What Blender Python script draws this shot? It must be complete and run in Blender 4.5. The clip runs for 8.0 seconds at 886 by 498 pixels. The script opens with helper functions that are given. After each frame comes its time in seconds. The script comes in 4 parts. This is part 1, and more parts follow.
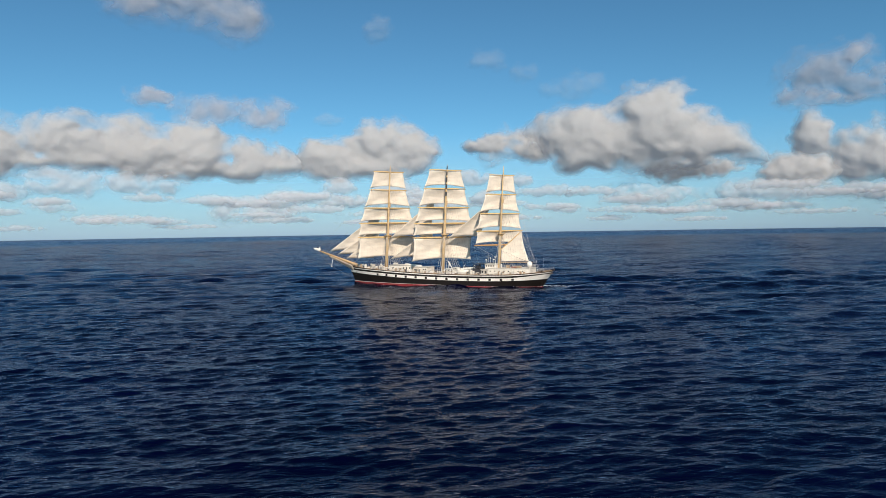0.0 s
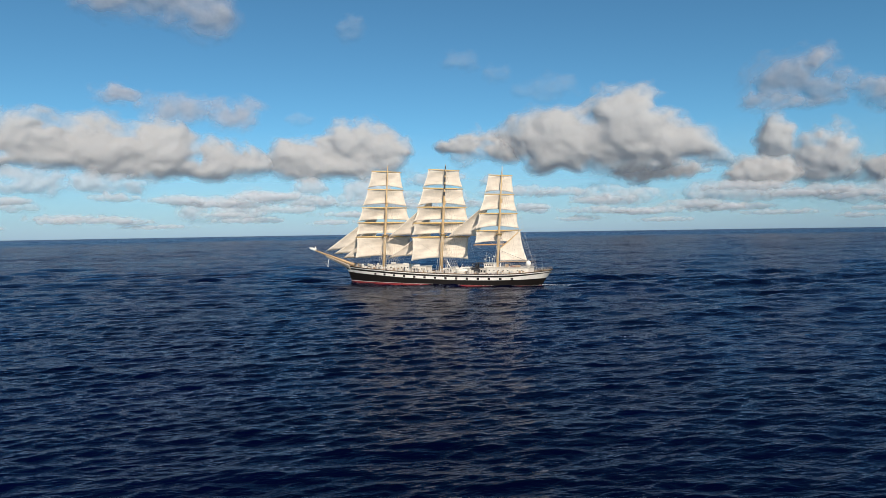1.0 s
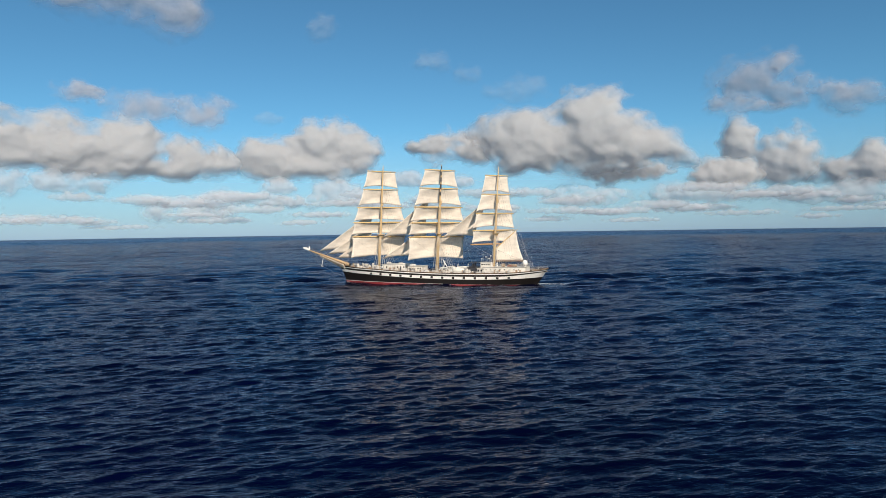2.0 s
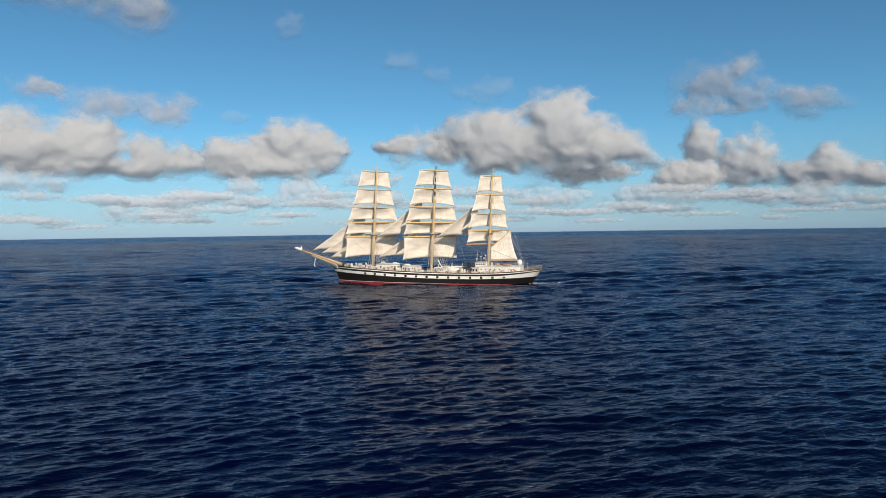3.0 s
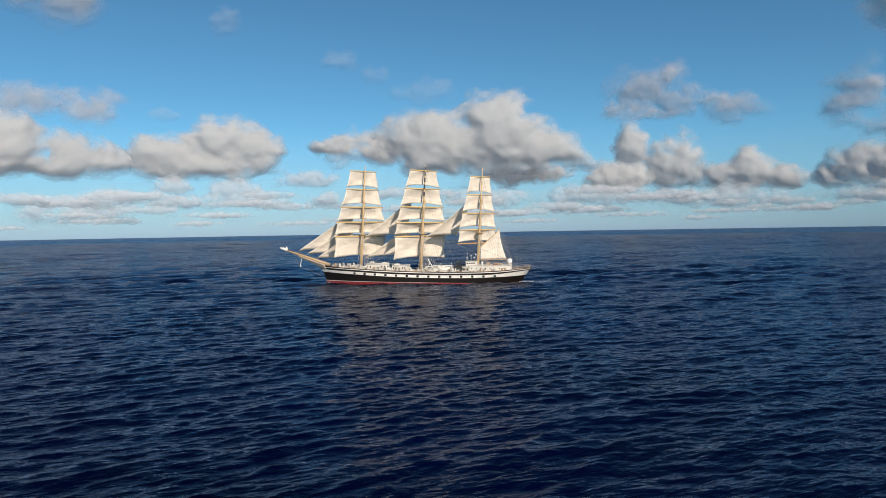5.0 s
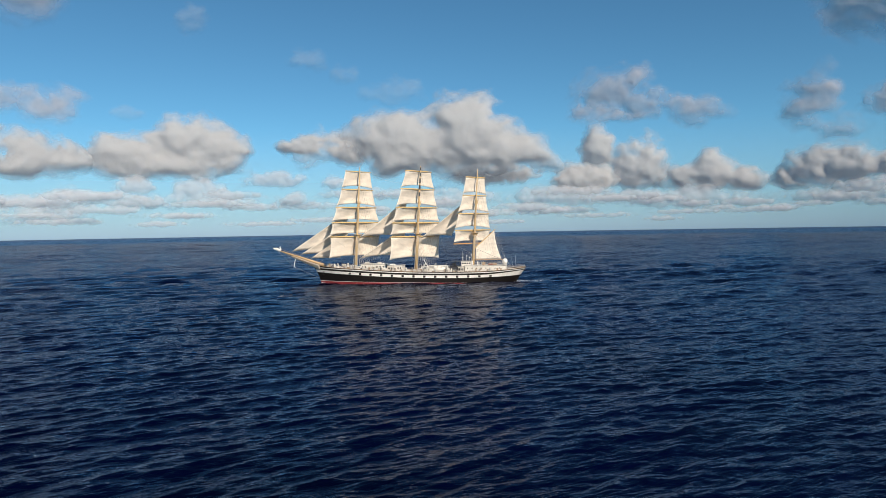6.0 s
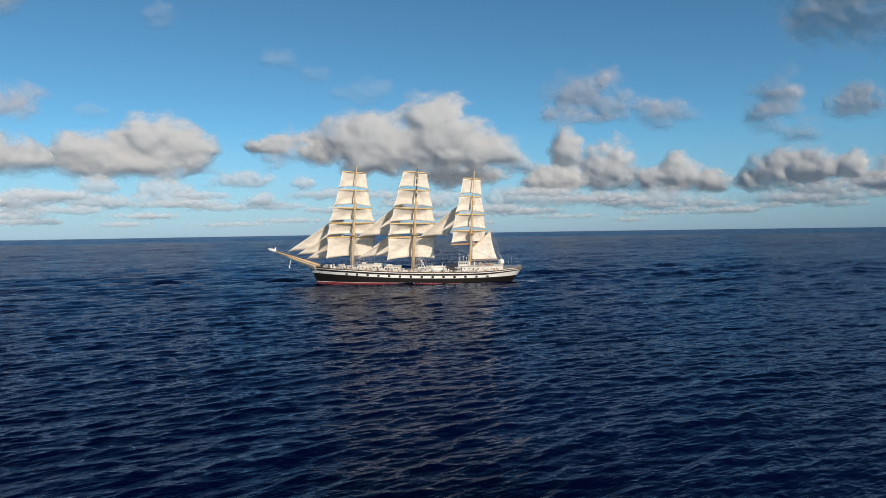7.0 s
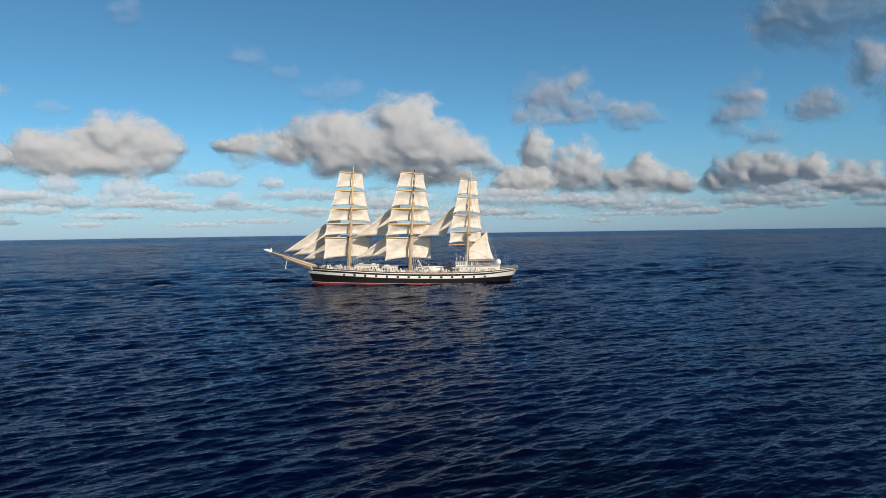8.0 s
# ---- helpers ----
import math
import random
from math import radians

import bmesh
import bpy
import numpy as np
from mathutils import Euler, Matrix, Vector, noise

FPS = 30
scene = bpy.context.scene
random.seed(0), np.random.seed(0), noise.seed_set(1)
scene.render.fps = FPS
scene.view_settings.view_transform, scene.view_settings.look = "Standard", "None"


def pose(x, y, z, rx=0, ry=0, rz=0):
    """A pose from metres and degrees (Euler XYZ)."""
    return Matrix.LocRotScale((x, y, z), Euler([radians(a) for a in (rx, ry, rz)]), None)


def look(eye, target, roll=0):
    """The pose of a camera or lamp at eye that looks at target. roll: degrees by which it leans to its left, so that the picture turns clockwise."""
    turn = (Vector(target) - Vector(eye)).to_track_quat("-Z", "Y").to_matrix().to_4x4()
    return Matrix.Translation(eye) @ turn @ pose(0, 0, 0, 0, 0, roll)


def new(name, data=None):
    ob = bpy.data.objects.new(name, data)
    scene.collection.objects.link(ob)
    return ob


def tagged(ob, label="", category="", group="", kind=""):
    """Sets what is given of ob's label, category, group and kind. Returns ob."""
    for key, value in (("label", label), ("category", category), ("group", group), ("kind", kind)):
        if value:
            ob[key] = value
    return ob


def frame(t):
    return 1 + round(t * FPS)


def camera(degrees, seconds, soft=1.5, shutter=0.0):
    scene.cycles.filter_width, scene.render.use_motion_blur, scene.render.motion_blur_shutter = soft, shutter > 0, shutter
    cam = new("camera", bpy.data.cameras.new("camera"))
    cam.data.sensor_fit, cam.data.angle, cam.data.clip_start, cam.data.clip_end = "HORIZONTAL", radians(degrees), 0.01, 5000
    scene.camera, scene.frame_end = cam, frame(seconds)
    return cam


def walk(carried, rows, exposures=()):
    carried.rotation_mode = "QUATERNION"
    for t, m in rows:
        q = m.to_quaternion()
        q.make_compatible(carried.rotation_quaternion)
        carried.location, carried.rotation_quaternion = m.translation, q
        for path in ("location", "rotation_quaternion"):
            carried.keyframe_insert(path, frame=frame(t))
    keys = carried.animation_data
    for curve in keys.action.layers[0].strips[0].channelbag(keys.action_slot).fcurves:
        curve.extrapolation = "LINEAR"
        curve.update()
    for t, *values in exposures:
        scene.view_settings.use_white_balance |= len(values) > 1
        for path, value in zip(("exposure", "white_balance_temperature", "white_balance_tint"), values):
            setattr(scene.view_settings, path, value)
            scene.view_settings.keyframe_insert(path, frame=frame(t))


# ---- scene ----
cam = camera(67.2, 8.0, soft=0.7)

# ---- camera: a drone that flies towards the bow while it pans after the ship ----
SHIP_SPEED = 4.0
PATH = (
    (0.0, 105.22, -254.25, 22.48, -22.969, -1.612, -0.919),
    (0.5, 98.34, -257.12, 22.40, -21.752, -1.613, -0.905),
    (1.0, 91.39, -259.87, 22.33, -20.495, -1.617, -0.900),
    (1.5, 84.37, -262.51, 22.26, -19.212, -1.619, -0.900),
    (2.25, 73.75, -266.25, 22.19, -17.150, -1.620, -0.860),
    (3.0, 62.93, -269.71, 22.14, -15.045, -1.624, -0.810),
    (3.5, 55.65, -271.87, 22.12, -13.620, -1.638, -0.795),
    (4.0, 48.31, -273.92, 22.11, -12.246, -1.650, -0.820),
    (4.5, 40.90, -275.85, 22.12, -10.896, -1.653, -0.900),
    (5.25, 29.65, -278.50, 22.14, -8.820, -1.656, -0.950),
    (6.0, 18.27, -280.93, 22.19, -6.770, -1.650, -0.950),
    (6.5, 10.60, -282.39, 22.23, -5.459, -1.630, -0.909),
    (7.0, 2.86, -283.73, 22.29, -4.138, -1.618, -0.876),
    (7.5, -4.94, -284.95, 22.35, -2.833, -1.611, -0.856),
    (8.0, -12.81, -286.05, 22.43, -1.521, -1.603, -0.850),
)


def bearing(eye, az, el, d):
    """A point d metres from eye; az in degrees clockwise from +y, el above the level."""
    a, e = radians(az), radians(el)
    return Vector(eye) + d * Vector((math.sin(a) * math.cos(e), math.cos(a) * math.cos(e), math.sin(e)))


walk(cam, [(r[0], look(r[1:4], bearing(r[1:4], r[4], r[5], 100), r[6])) for r in PATH],
     exposures=((0.0, 0.0, 5900, 6), (8.0, 0.0, 5900, 6)))

# ---- light: a low sun behind the camera, over its right shoulder ----
SUN_AZ, SUN_EL = 145.0, 33.0
world = bpy.data.worlds.new("sky")
scene.world = world
scene.cycles.transparent_max_bounces = 24
world.use_nodes = True
wn = world.node_tree.nodes
sky = wn.new("ShaderNodeTexSky")
sky.sky_type, sky.sun_disc = "NISHITA", False
sky.sun_elevation, sky.sun_rotation = radians(SUN_EL), radians(SUN_AZ)
sky.altitude, sky.air_density, sky.dust_density, sky.ozone_density = 0, 0.76, 0.08, 5.0
tint = wn.new("ShaderNodeVectorMath")
tint.operation, tint.inputs[1].default_value = "MULTIPLY", (0.79, 1.02, 0.89)
world.node_tree.links.new(sky.outputs[0], tint.inputs[0])
world.node_tree.links.new(tint.outputs[0], wn["Background"].inputs[0])
wn["Background"].inputs[1].default_value = 0.104
sun = new("sun", bpy.data.lights.new("sun", "SUN"))
sun.data.energy, sun.data.angle, sun.data.color = 6.0, radians(0.6), (1.0, 0.80, 0.61)
sun.matrix_world = look(bearing((0, 0, 0), SUN_AZ, SUN_EL, 100), (0, 0, 0))


# ---- materials ----
def material(name, colour, rough=0.6, metal=0.0, vary=0.12, scale=1.0, bump=0.0, fine=None, sheen=None):
    """A painted or natural surface: base colour broken by stains at two scales, with fine relief."""
    m = bpy.data.materials.new(name)
    m.use_nodes = True
    n, l = m.node_tree.nodes, m.node_tree.links
    b = n["Principled BSDF"]
    tc = n.new("ShaderNodeTexCoord")
    big, small = n.new("ShaderNodeTexNoise"), n.new("ShaderNodeTexNoise")
    big.inputs["Scale"].default_value, big.inputs["Detail"].default_value = 0.35 * scale, 4
    small.inputs["Scale"].default_value, small.inputs["Detail"].default_value = 3.5 * scale, 5
    for x in (big, small):
        l.new(tc.outputs["Object"], x.inputs["Vector"])
    mix = n.new("ShaderNodeMath")
    mix.operation = "ADD"
    l.new(big.outputs["Fac"], mix.inputs[0])
    l.new(small.outputs["Fac"], mix.inputs[1])
    ramp = n.new("ShaderNodeMapRange")
    ramp.inputs["From Min"].default_value, ramp.inputs["From Max"].default_value = 0.65, 1.35
    ramp.inputs["To Min"].default_value, ramp.inputs["To Max"].default_value = 1 - vary, 1 + vary
    l.new(mix.outputs[0], ramp.inputs["Value"])
    scale_c = n.new("ShaderNodeVectorMath")
    scale_c.operation = "SCALE"
    scale_c.inputs[0].default_value = colour
    l.new(ramp.outputs[0], scale_c.inputs["Scale"])
    l.new(scale_c.outputs[0], b.inputs["Base Color"])
    b.inputs["Roughness"].default_value, b.inputs["Metallic"].default_value = rough, metal
    if bump:
        bn = n.new("ShaderNodeBump")
        bn.inputs["Strength"].default_value, bn.inputs["Distance"].default_value = bump, 0.05
        l.new(small.outputs["Fac"], bn.inputs["Height"])
        l.new(bn.outputs[0], b.inputs["Normal"])
    return m


def canvas_material():
    """Sailcloth: matt off-white, light shines through it a little, sewn of narrow cloths."""
    m = material("canvas", (0.85, 0.775, 0.67), 0.85, vary=0.12, scale=0.8, bump=0.25)
    n, l = m.node_tree.nodes, m.node_tree.links
    b, out = n["Principled BSDF"], n["Material Output"]
    b.inputs["Specular IOR Level"].default_value = 0.15
    tc, mp, seam = n.new("ShaderNodeTexCoord"), n.new("ShaderNodeMapping"), n.new("ShaderNodeTexWave")
    mp.inputs["Rotation"].default_value = (0, 0, radians(-50))
    seam.wave_type, seam.bands_direction = "BANDS", "X"
    seam.inputs["Scale"].default_value, seam.inputs["Distortion"].default_value = 0.42, 0.5
    l.new(tc.outputs["Object"], mp.inputs["Vector"])
    l.new(mp.outputs[0], seam.inputs["Vector"])
    # faint level reef bands and damp patches
    reef = n.new("ShaderNodeTexNoise")
    reef.inputs["Scale"].default_value, reef.inputs["Detail"].default_value = 0.55, 4
    flat = n.new("ShaderNodeMapping")
    flat.inputs["Scale"].default_value = (0.35, 0.35, 1.6)
    l.new(tc.outputs["Object"], flat.inputs["Vector"])
    l.new(flat.outputs[0], reef.inputs["Vector"])
    stain = n.new("ShaderNodeMapRange")
    stain.inputs["From Min"].default_value, stain.inputs["From Max"].default_value = 0.38, 0.62
    stain.inputs["To Min"].default_value, stain.inputs["To Max"].default_value = 0.88, 1.04
    l.new(reef.outputs["Fac"], stain.inputs["Value"])
    lap = n.new("ShaderNodeMapRange")
    lap.inputs["From Min"].default_value, lap.inputs["From Max"].default_value = 0.0, 0.25
    lap.inputs["To Min"].default_value, lap.inputs["To Max"].default_value = 0.945, 1.0
    l.new(seam.outputs["Fac"], lap.inputs["Value"])
    shade = n.new("ShaderNodeVectorMath")
    shade.operation = "SCALE"
    l.new(b.inputs["Base Color"].links[0].from_socket, shade.inputs[0])
    worn = n.new("ShaderNodeMath")
    worn.operation = "MULTIPLY"
    l.new(lap.outputs[0], worn.inputs[0])
    l.new(stain.outputs[0], worn.inputs[1])
    l.new(worn.outputs[0], shade.inputs["Scale"])
    l.new(shade.outputs[0], b.inputs["Base Color"])
    tr = n.new("ShaderNodeBsdfTranslucent")
    tr.inputs["Color"].default_value = (0.82, 0.76, 0.66, 1)
    mix = n.new("ShaderNodeMixShader")
    mix.inputs[0].default_value = 0.22
    l.new(b.outputs[0], mix.inputs[1])
    l.new(tr.outputs[0], mix.inputs[2])
    l.new(mix.outputs[0], out.inputs["Surface"])
    return m


def water_material():
    """Deep sea: navy body colour, wind ripples as relief at three scales."""
    m = bpy.data.materials.new("sea_water")
    m.use_nodes = True
    n, l = m.node_tree.nodes, m.node_tree.links
    n.remove(n["Principled BSDF"])
    body, sheen, both = n.new("ShaderNodeBsdfDiffuse"), n.new("ShaderNodeBsdfGlossy"), n.new("ShaderNodeMixShader")
    sheen.inputs["Color"].default_value, sheen.inputs["Roughness"].default_value = (0.80, 0.86, 1.0, 1), 0.035
    fres, damp = n.new("ShaderNodeFresnel"), n.new("ShaderNodeMath")
    fres.inputs["IOR"].default_value = 1.33
    # waves mask one another, so a rough sea mirrors far less than still water
    damp.operation, damp.inputs[1].default_value = "MULTIPLY", 1.42
    steep = n.new("ShaderNodeMath")
    steep.operation, steep.inputs[1].default_value = "POWER", 1.4
    l.new(fres.outputs[0], steep.inputs[0])
    l.new(steep.outputs[0], damp.inputs[0])
    cap = n.new("ShaderNodeMath")
    cap.operation, cap.inputs[1].default_value = "MINIMUM", 0.36
    l.new(damp.outputs[0], cap.inputs[0])
    l.new(cap.outputs[0], both.inputs[0])
    l.new(body.outputs[0], both.inputs[1])
    l.new(sheen.outputs[0], both.inputs[2])
    l.new(both.outputs[0], n["Material Output"].inputs["Surface"])
    tc = n.new("ShaderNodeTexCoord")
    mp = n.new("ShaderNodeMapping")
    mp.vector_type = "TEXTURE"                      # long crests across the wind
    mp.inputs["Scale"].default_value, mp.inputs["Rotation"].default_value = (2.8, 1.0, 1.0), (0, 0, radians(33))
    l.new(tc.outputs["Object"], mp.inputs["Vector"])
    total = None
    for scale, detail, amp in ((1.2, 4, 0.20), (3.2, 4, 0.05)):
        t = n.new("ShaderNodeTexNoise")
        t.inputs["Scale"].default_value, t.inputs["Detail"].default_value = scale, detail
        t.inputs["Distortion"].default_value = 0.1
        l.new(mp.outputs[0], t.inputs["Vector"])
        k = n.new("ShaderNodeMath")
        k.operation, k.inputs[1].default_value = "MULTIPLY", amp
        l.new(t.outputs["Fac"], k.inputs[0])
        if total is None:
            total = k
        else:
            s = n.new("ShaderNodeMath")
            s.operation = "ADD"
            l.new(total.outputs[0], s.inputs[0])
            l.new(k.outputs[0], s.inputs[1])
            total = s
    bump = n.new("ShaderNodeBump")
    bump.inputs["Strength"].default_value, bump.inputs["Distance"].default_value = 1.0, 1.0
    l.new(total.outputs[0], bump.inputs["Height"])
    # slopes of the ripples, alike near and far
    rip = n.new("ShaderNodeTexNoise")
    rip.inputs["Scale"].default_value, rip.inputs["Detail"].default_value = 2.2, 5
    l.new(mp.outputs[0], rip.inputs["Vector"])
    sub, mul, plus, unit = (n.new("ShaderNodeVectorMath") for _ in range(4))
    sub.operation, mul.operation, plus.operation, unit.operation = "SUBTRACT", "MULTIPLY", "ADD", "NORMALIZE"
    sub.inputs[1].default_value, mul.inputs[1].default_value = (0.5, 0.5, 0.5), (0.15, 0.28, 0.0)
    l.new(rip.outputs["Color"], sub.inputs[0])
    l.new(sub.outputs[0], mul.inputs[0])
    l.new(bump.outputs[0], plus.inputs[0])
    # wavelets of a few metres, which still show as streaks far out
    streak = n.new("ShaderNodeTexNoise")
    streak.inputs["Scale"].default_value, streak.inputs["Detail"].default_value = 0.45, 5
    l.new(mp.outputs[0], streak.inputs["Vector"])
    sub2, mul2, plus2 = (n.new("ShaderNodeVectorMath") for _ in range(3))
    sub2.operation, mul2.operation, plus2.operation = "SUBTRACT", "MULTIPLY", "ADD"
    sub2.inputs[1].default_value, mul2.inputs[1].default_value = (0.5, 0.62, 0.5), (0.18, 0.45, 0.0)
    l.new(streak.outputs["Color"], sub2.inputs[0])
    l.new(sub2.outputs[0], mul2.inputs[0])
    l.new(mul.outputs[0], plus2.inputs[0])
    l.new(mul2.outputs[0], plus2.inputs[1])
    l.new(plus2.outputs[0], plus.inputs[1])
    l.new(plus.outputs[0], unit.inputs[0])
    l.new(unit.outputs[0], sheen.inputs["Normal"])
    l.new(unit.outputs[0], fres.inputs["Normal"])
    patch = n.new("ShaderNodeTexNoise")
    patch.inputs["Scale"].default_value, patch.inputs["Detail"].default_value = 0.02, 3
    l.new(tc.outputs["Object"], patch.inputs["Vector"])
    ramp = n.new("ShaderNodeValToRGB")
    ramp.color_ramp.elements[0].position, ramp.color_ramp.elements[1].position = 0.35, 0.72
    ramp.color_ramp.elements[0].color = (0.0002, 0.0006, 0.0080, 1)
    ramp.color_ramp.elements[1].color = (0.0003, 0.0013, 0.0165, 1)
    l.new(patch.outputs["Fac"], ramp.inputs[0])
    l.new(ramp.outputs[0], body.inputs["Color"])
    return m


def cloud_material(name, opacity, soft=1.25, colour=(0.685, 0.69, 0.70)):
    """Cloud: white droplets that scatter light both ways; thins out with the depth of the cloud."""
    m = bpy.data.materials.new(name)
    m.use_nodes = True
    n, l = m.node_tree.nodes, m.node_tree.links
    n.remove(n["Principled BSDF"])
    at = n.new("ShaderNodeAttribute")
    at.attribute_name = "depth"
    tc = n.new("ShaderNodeTexCoord")
    t = n.new("ShaderNodeTexNoise")
    t.inputs["Scale"].default_value, t.inputs["Detail"].default_value = 0.020, 6
    t.inputs["Roughness"].default_value = 0.62
    l.new(tc.outputs["Object"], t.inputs["Vector"])
    add = n.new("ShaderNodeMath")
    add.operation = "MULTIPLY_ADD"
    l.new(t.outputs["Fac"], add.inputs[0])
    add.inputs[1].default_value, add.inputs[2].default_value = 0.9, -0.47
    s = n.new("ShaderNodeMath")
    s.operation = "ADD"
    l.new(at.outputs["Fac"], s.inputs[0])
    l.new(add.outputs[0], s.inputs[1])
    gate = n.new("ShaderNodeMath")
    gate.operation, gate.use_clamp = "MULTIPLY", True
    l.new(at.outputs["Fac"], gate.inputs[0])
    gate.inputs[1].default_value = 5.0
    rng = n.new("ShaderNodeMapRange")
    rng.interpolation_type = "SMOOTHSTEP"
    rng.inputs["From Min"].default_value, rng.inputs["From Max"].default_value = 0.0, soft
    rng.inputs["To Max"].default_value = opacity
    l.new(s.outputs[0], rng.inputs["Value"])
    al = n.new("ShaderNodeMath")
    al.operation = "MULTIPLY"
    l.new(rng.outputs[0], al.inputs[0])
    l.new(gate.outputs[0], al.inputs[1])
    d, tr, clear = n.new("ShaderNodeBsdfDiffuse"), n.new("ShaderNodeBsdfTranslucent"), n.new("ShaderNodeBsdfTransparent")
    d.inputs[0].default_value = tr.inputs[0].default_value = (*colour, 1)
    bn = n.new("ShaderNodeBump")
    bn.inputs["Strength"].default_value, bn.inputs["Distance"].default_value = 0.45, 15.0
    l.new(t.outputs["Fac"], bn.inputs["Height"])
    l.new(bn.outputs[0], d.inputs["Normal"])
    m1, m2 = n.new("ShaderNodeMixShader"), n.new("ShaderNodeMixShader")
    m1.inputs[0].default_value = 0.6
    l.new(d.outputs[0], m1.inputs[1])
    l.new(tr.outputs[0], m1.inputs[2])
    l.new(al.outputs[0], m2.inputs[0])
    l.new(clear.outputs[0], m2.inputs[1])
    l.new(m1.outputs[0], m2.inputs[2])
    l.new(m2.outputs[0], n["Material Output"].inputs["Surface"])
    return m


def haze_material():
    """Haze as pale blue colour on a shell, as opaque as the belt's depth says."""
    m = bpy.data.materials.new("painted_haze")
    m.use_nodes = True
    n, l = m.node_tree.nodes, m.node_tree.links
    n.remove(n["Principled BSDF"])
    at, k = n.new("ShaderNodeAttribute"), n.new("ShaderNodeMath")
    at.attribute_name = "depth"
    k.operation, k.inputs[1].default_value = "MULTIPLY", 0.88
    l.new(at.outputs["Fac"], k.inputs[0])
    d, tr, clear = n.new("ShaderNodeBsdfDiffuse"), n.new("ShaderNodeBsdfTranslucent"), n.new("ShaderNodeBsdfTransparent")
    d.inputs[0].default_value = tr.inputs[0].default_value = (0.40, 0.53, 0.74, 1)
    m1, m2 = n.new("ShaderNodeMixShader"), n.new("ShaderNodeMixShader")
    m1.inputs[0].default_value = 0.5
    l.new(d.outputs[0], m1.inputs[1])
    l.new(tr.outputs[0], m1.inputs[2])
    l.new(k.outputs[0], m2.inputs[0])
    l.new(clear.outputs[0], m2.inputs[1])
    l.new(m1.outputs[0], m2.inputs[2])
    l.new(m2.outputs[0], n["Material Output"].inputs["Surface"])
    return m


BLACK = material("black_hull_paint", (0.011, 0.009, 0.008), 0.6, vary=0.35, scale=0.6)
BLACK.node_tree.nodes["Principled BSDF"].inputs["Specular IOR Level"].default_value = 0.15
WHITE = material("white_paint", (0.74, 0.715, 0.665), 0.5, vary=0.16, scale=0.9)
CREAM = material("aged_white_paint", (0.68, 0.64, 0.57), 0.55, vary=0.14, scale=1.1)
GREYWHITE = material("weathered_white_paint", (0.54, 0.51, 0.46), 0.6, vary=0.18, scale=1.2)
RED = material("red_boot_paint", (0.20, 0.018, 0.020), 0.5, vary=0.25, scale=0.7)
BUFF = material("buff_mast_paint", (0.54, 0.38, 0.19), 0.5, vary=0.14, scale=0.8)
YARD = material("ochre_spar_paint", (0.58, 0.40, 0.16), 0.5, vary=0.14)
ORANGE = material("orange_spar_varnish", (0.46, 0.24, 0.08), 0.45, vary=0.12)
TEAK = material("weathered_teak", (0.30, 0.21, 0.13), 0.75, vary=0.2, scale=1.5, bump=0.2)
STEEL = material("grey_steel", (0.26, 0.26, 0.26), 0.45, 0.4, vary=0.2)
DARK = material("dark_fittings", (0.035, 0.035, 0.04), 0.5, vary=0.3)
ROPE = material("tarred_rope", (0.30, 0.27, 0.23), 0.8, vary=0.2)
PALEROPE = material("pale_rope", (0.50, 0.46, 0.40), 0.8, vary=0.2)
GLASS = material("dark_window_glass", (0.012, 0.016, 0.02), 0.08, vary=0.1)
FOAM = material("sea_foam", (0.78, 0.82, 0.84), 0.8, vary=0.1, scale=3)
CANVAS = canvas_material()
WATER = water_material()
CLOUD = cloud_material("cumulus", 0.97, 1.15)
VEIL = cloud_material("thin_cloud", 0.92, 1.9, (0.64, 0.62, 0.655))
HAZE = haze_material()
# low clouds, with the blue of the haze put into their colour
HAZE_BLUED = cloud_material("haze_blued_cloud", 0.74, 1.5, (0.74, 0.77, 0.82))
WISP = cloud_material("wispy_cloud", 0.20, 1.4)


# ---- mesh helpers ----
def part(name, bm, mat, parent, label=""):
    """Link a bmesh as one mesh object under a thing or part."""
    me = bpy.data.meshes.new(name)
    bm.to_mesh(me)
    bm.free()
    me.materials.append(mat)
    ob = new(name, me)
    ob.parent = parent
    return tagged(ob, label)


def smooth(ob):
    ob.data.polygons.foreach_set("use_smooth", [True] * len(ob.data.polygons))
    return ob


def tube(bm, pts, radii, n=8):
    """A round bar through pts, with a radius at each, closed at both ends."""
    pts = [Vector(p) for p in pts]
    rings = []
    for i, p in enumerate(pts):
        d = (pts[min(i + 1, len(pts) - 1)] - pts[max(i - 1, 0)]).normalized()
        a = d.cross(Vector((0, 0, 1)) if abs(d.z) < 0.9 else Vector((0, 1, 0))).normalized()
        b = d.cross(a)
        r = radii[i] if hasattr(radii, "__len__") else radii
        rings.append([bm.verts.new(p + r * (math.cos(k * math.tau / n) * a + math.sin(k * math.tau / n) * b)) for k in range(n)])
    for u, v in zip(rings, rings[1:]):
        for k in range(n):
            bm.faces.new((u[k], u[(k + 1) % n], v[(k + 1) % n], v[k]))
    bm.faces.new(rings[0][::-1])
    bm.faces.new(rings[-1])
    return bm


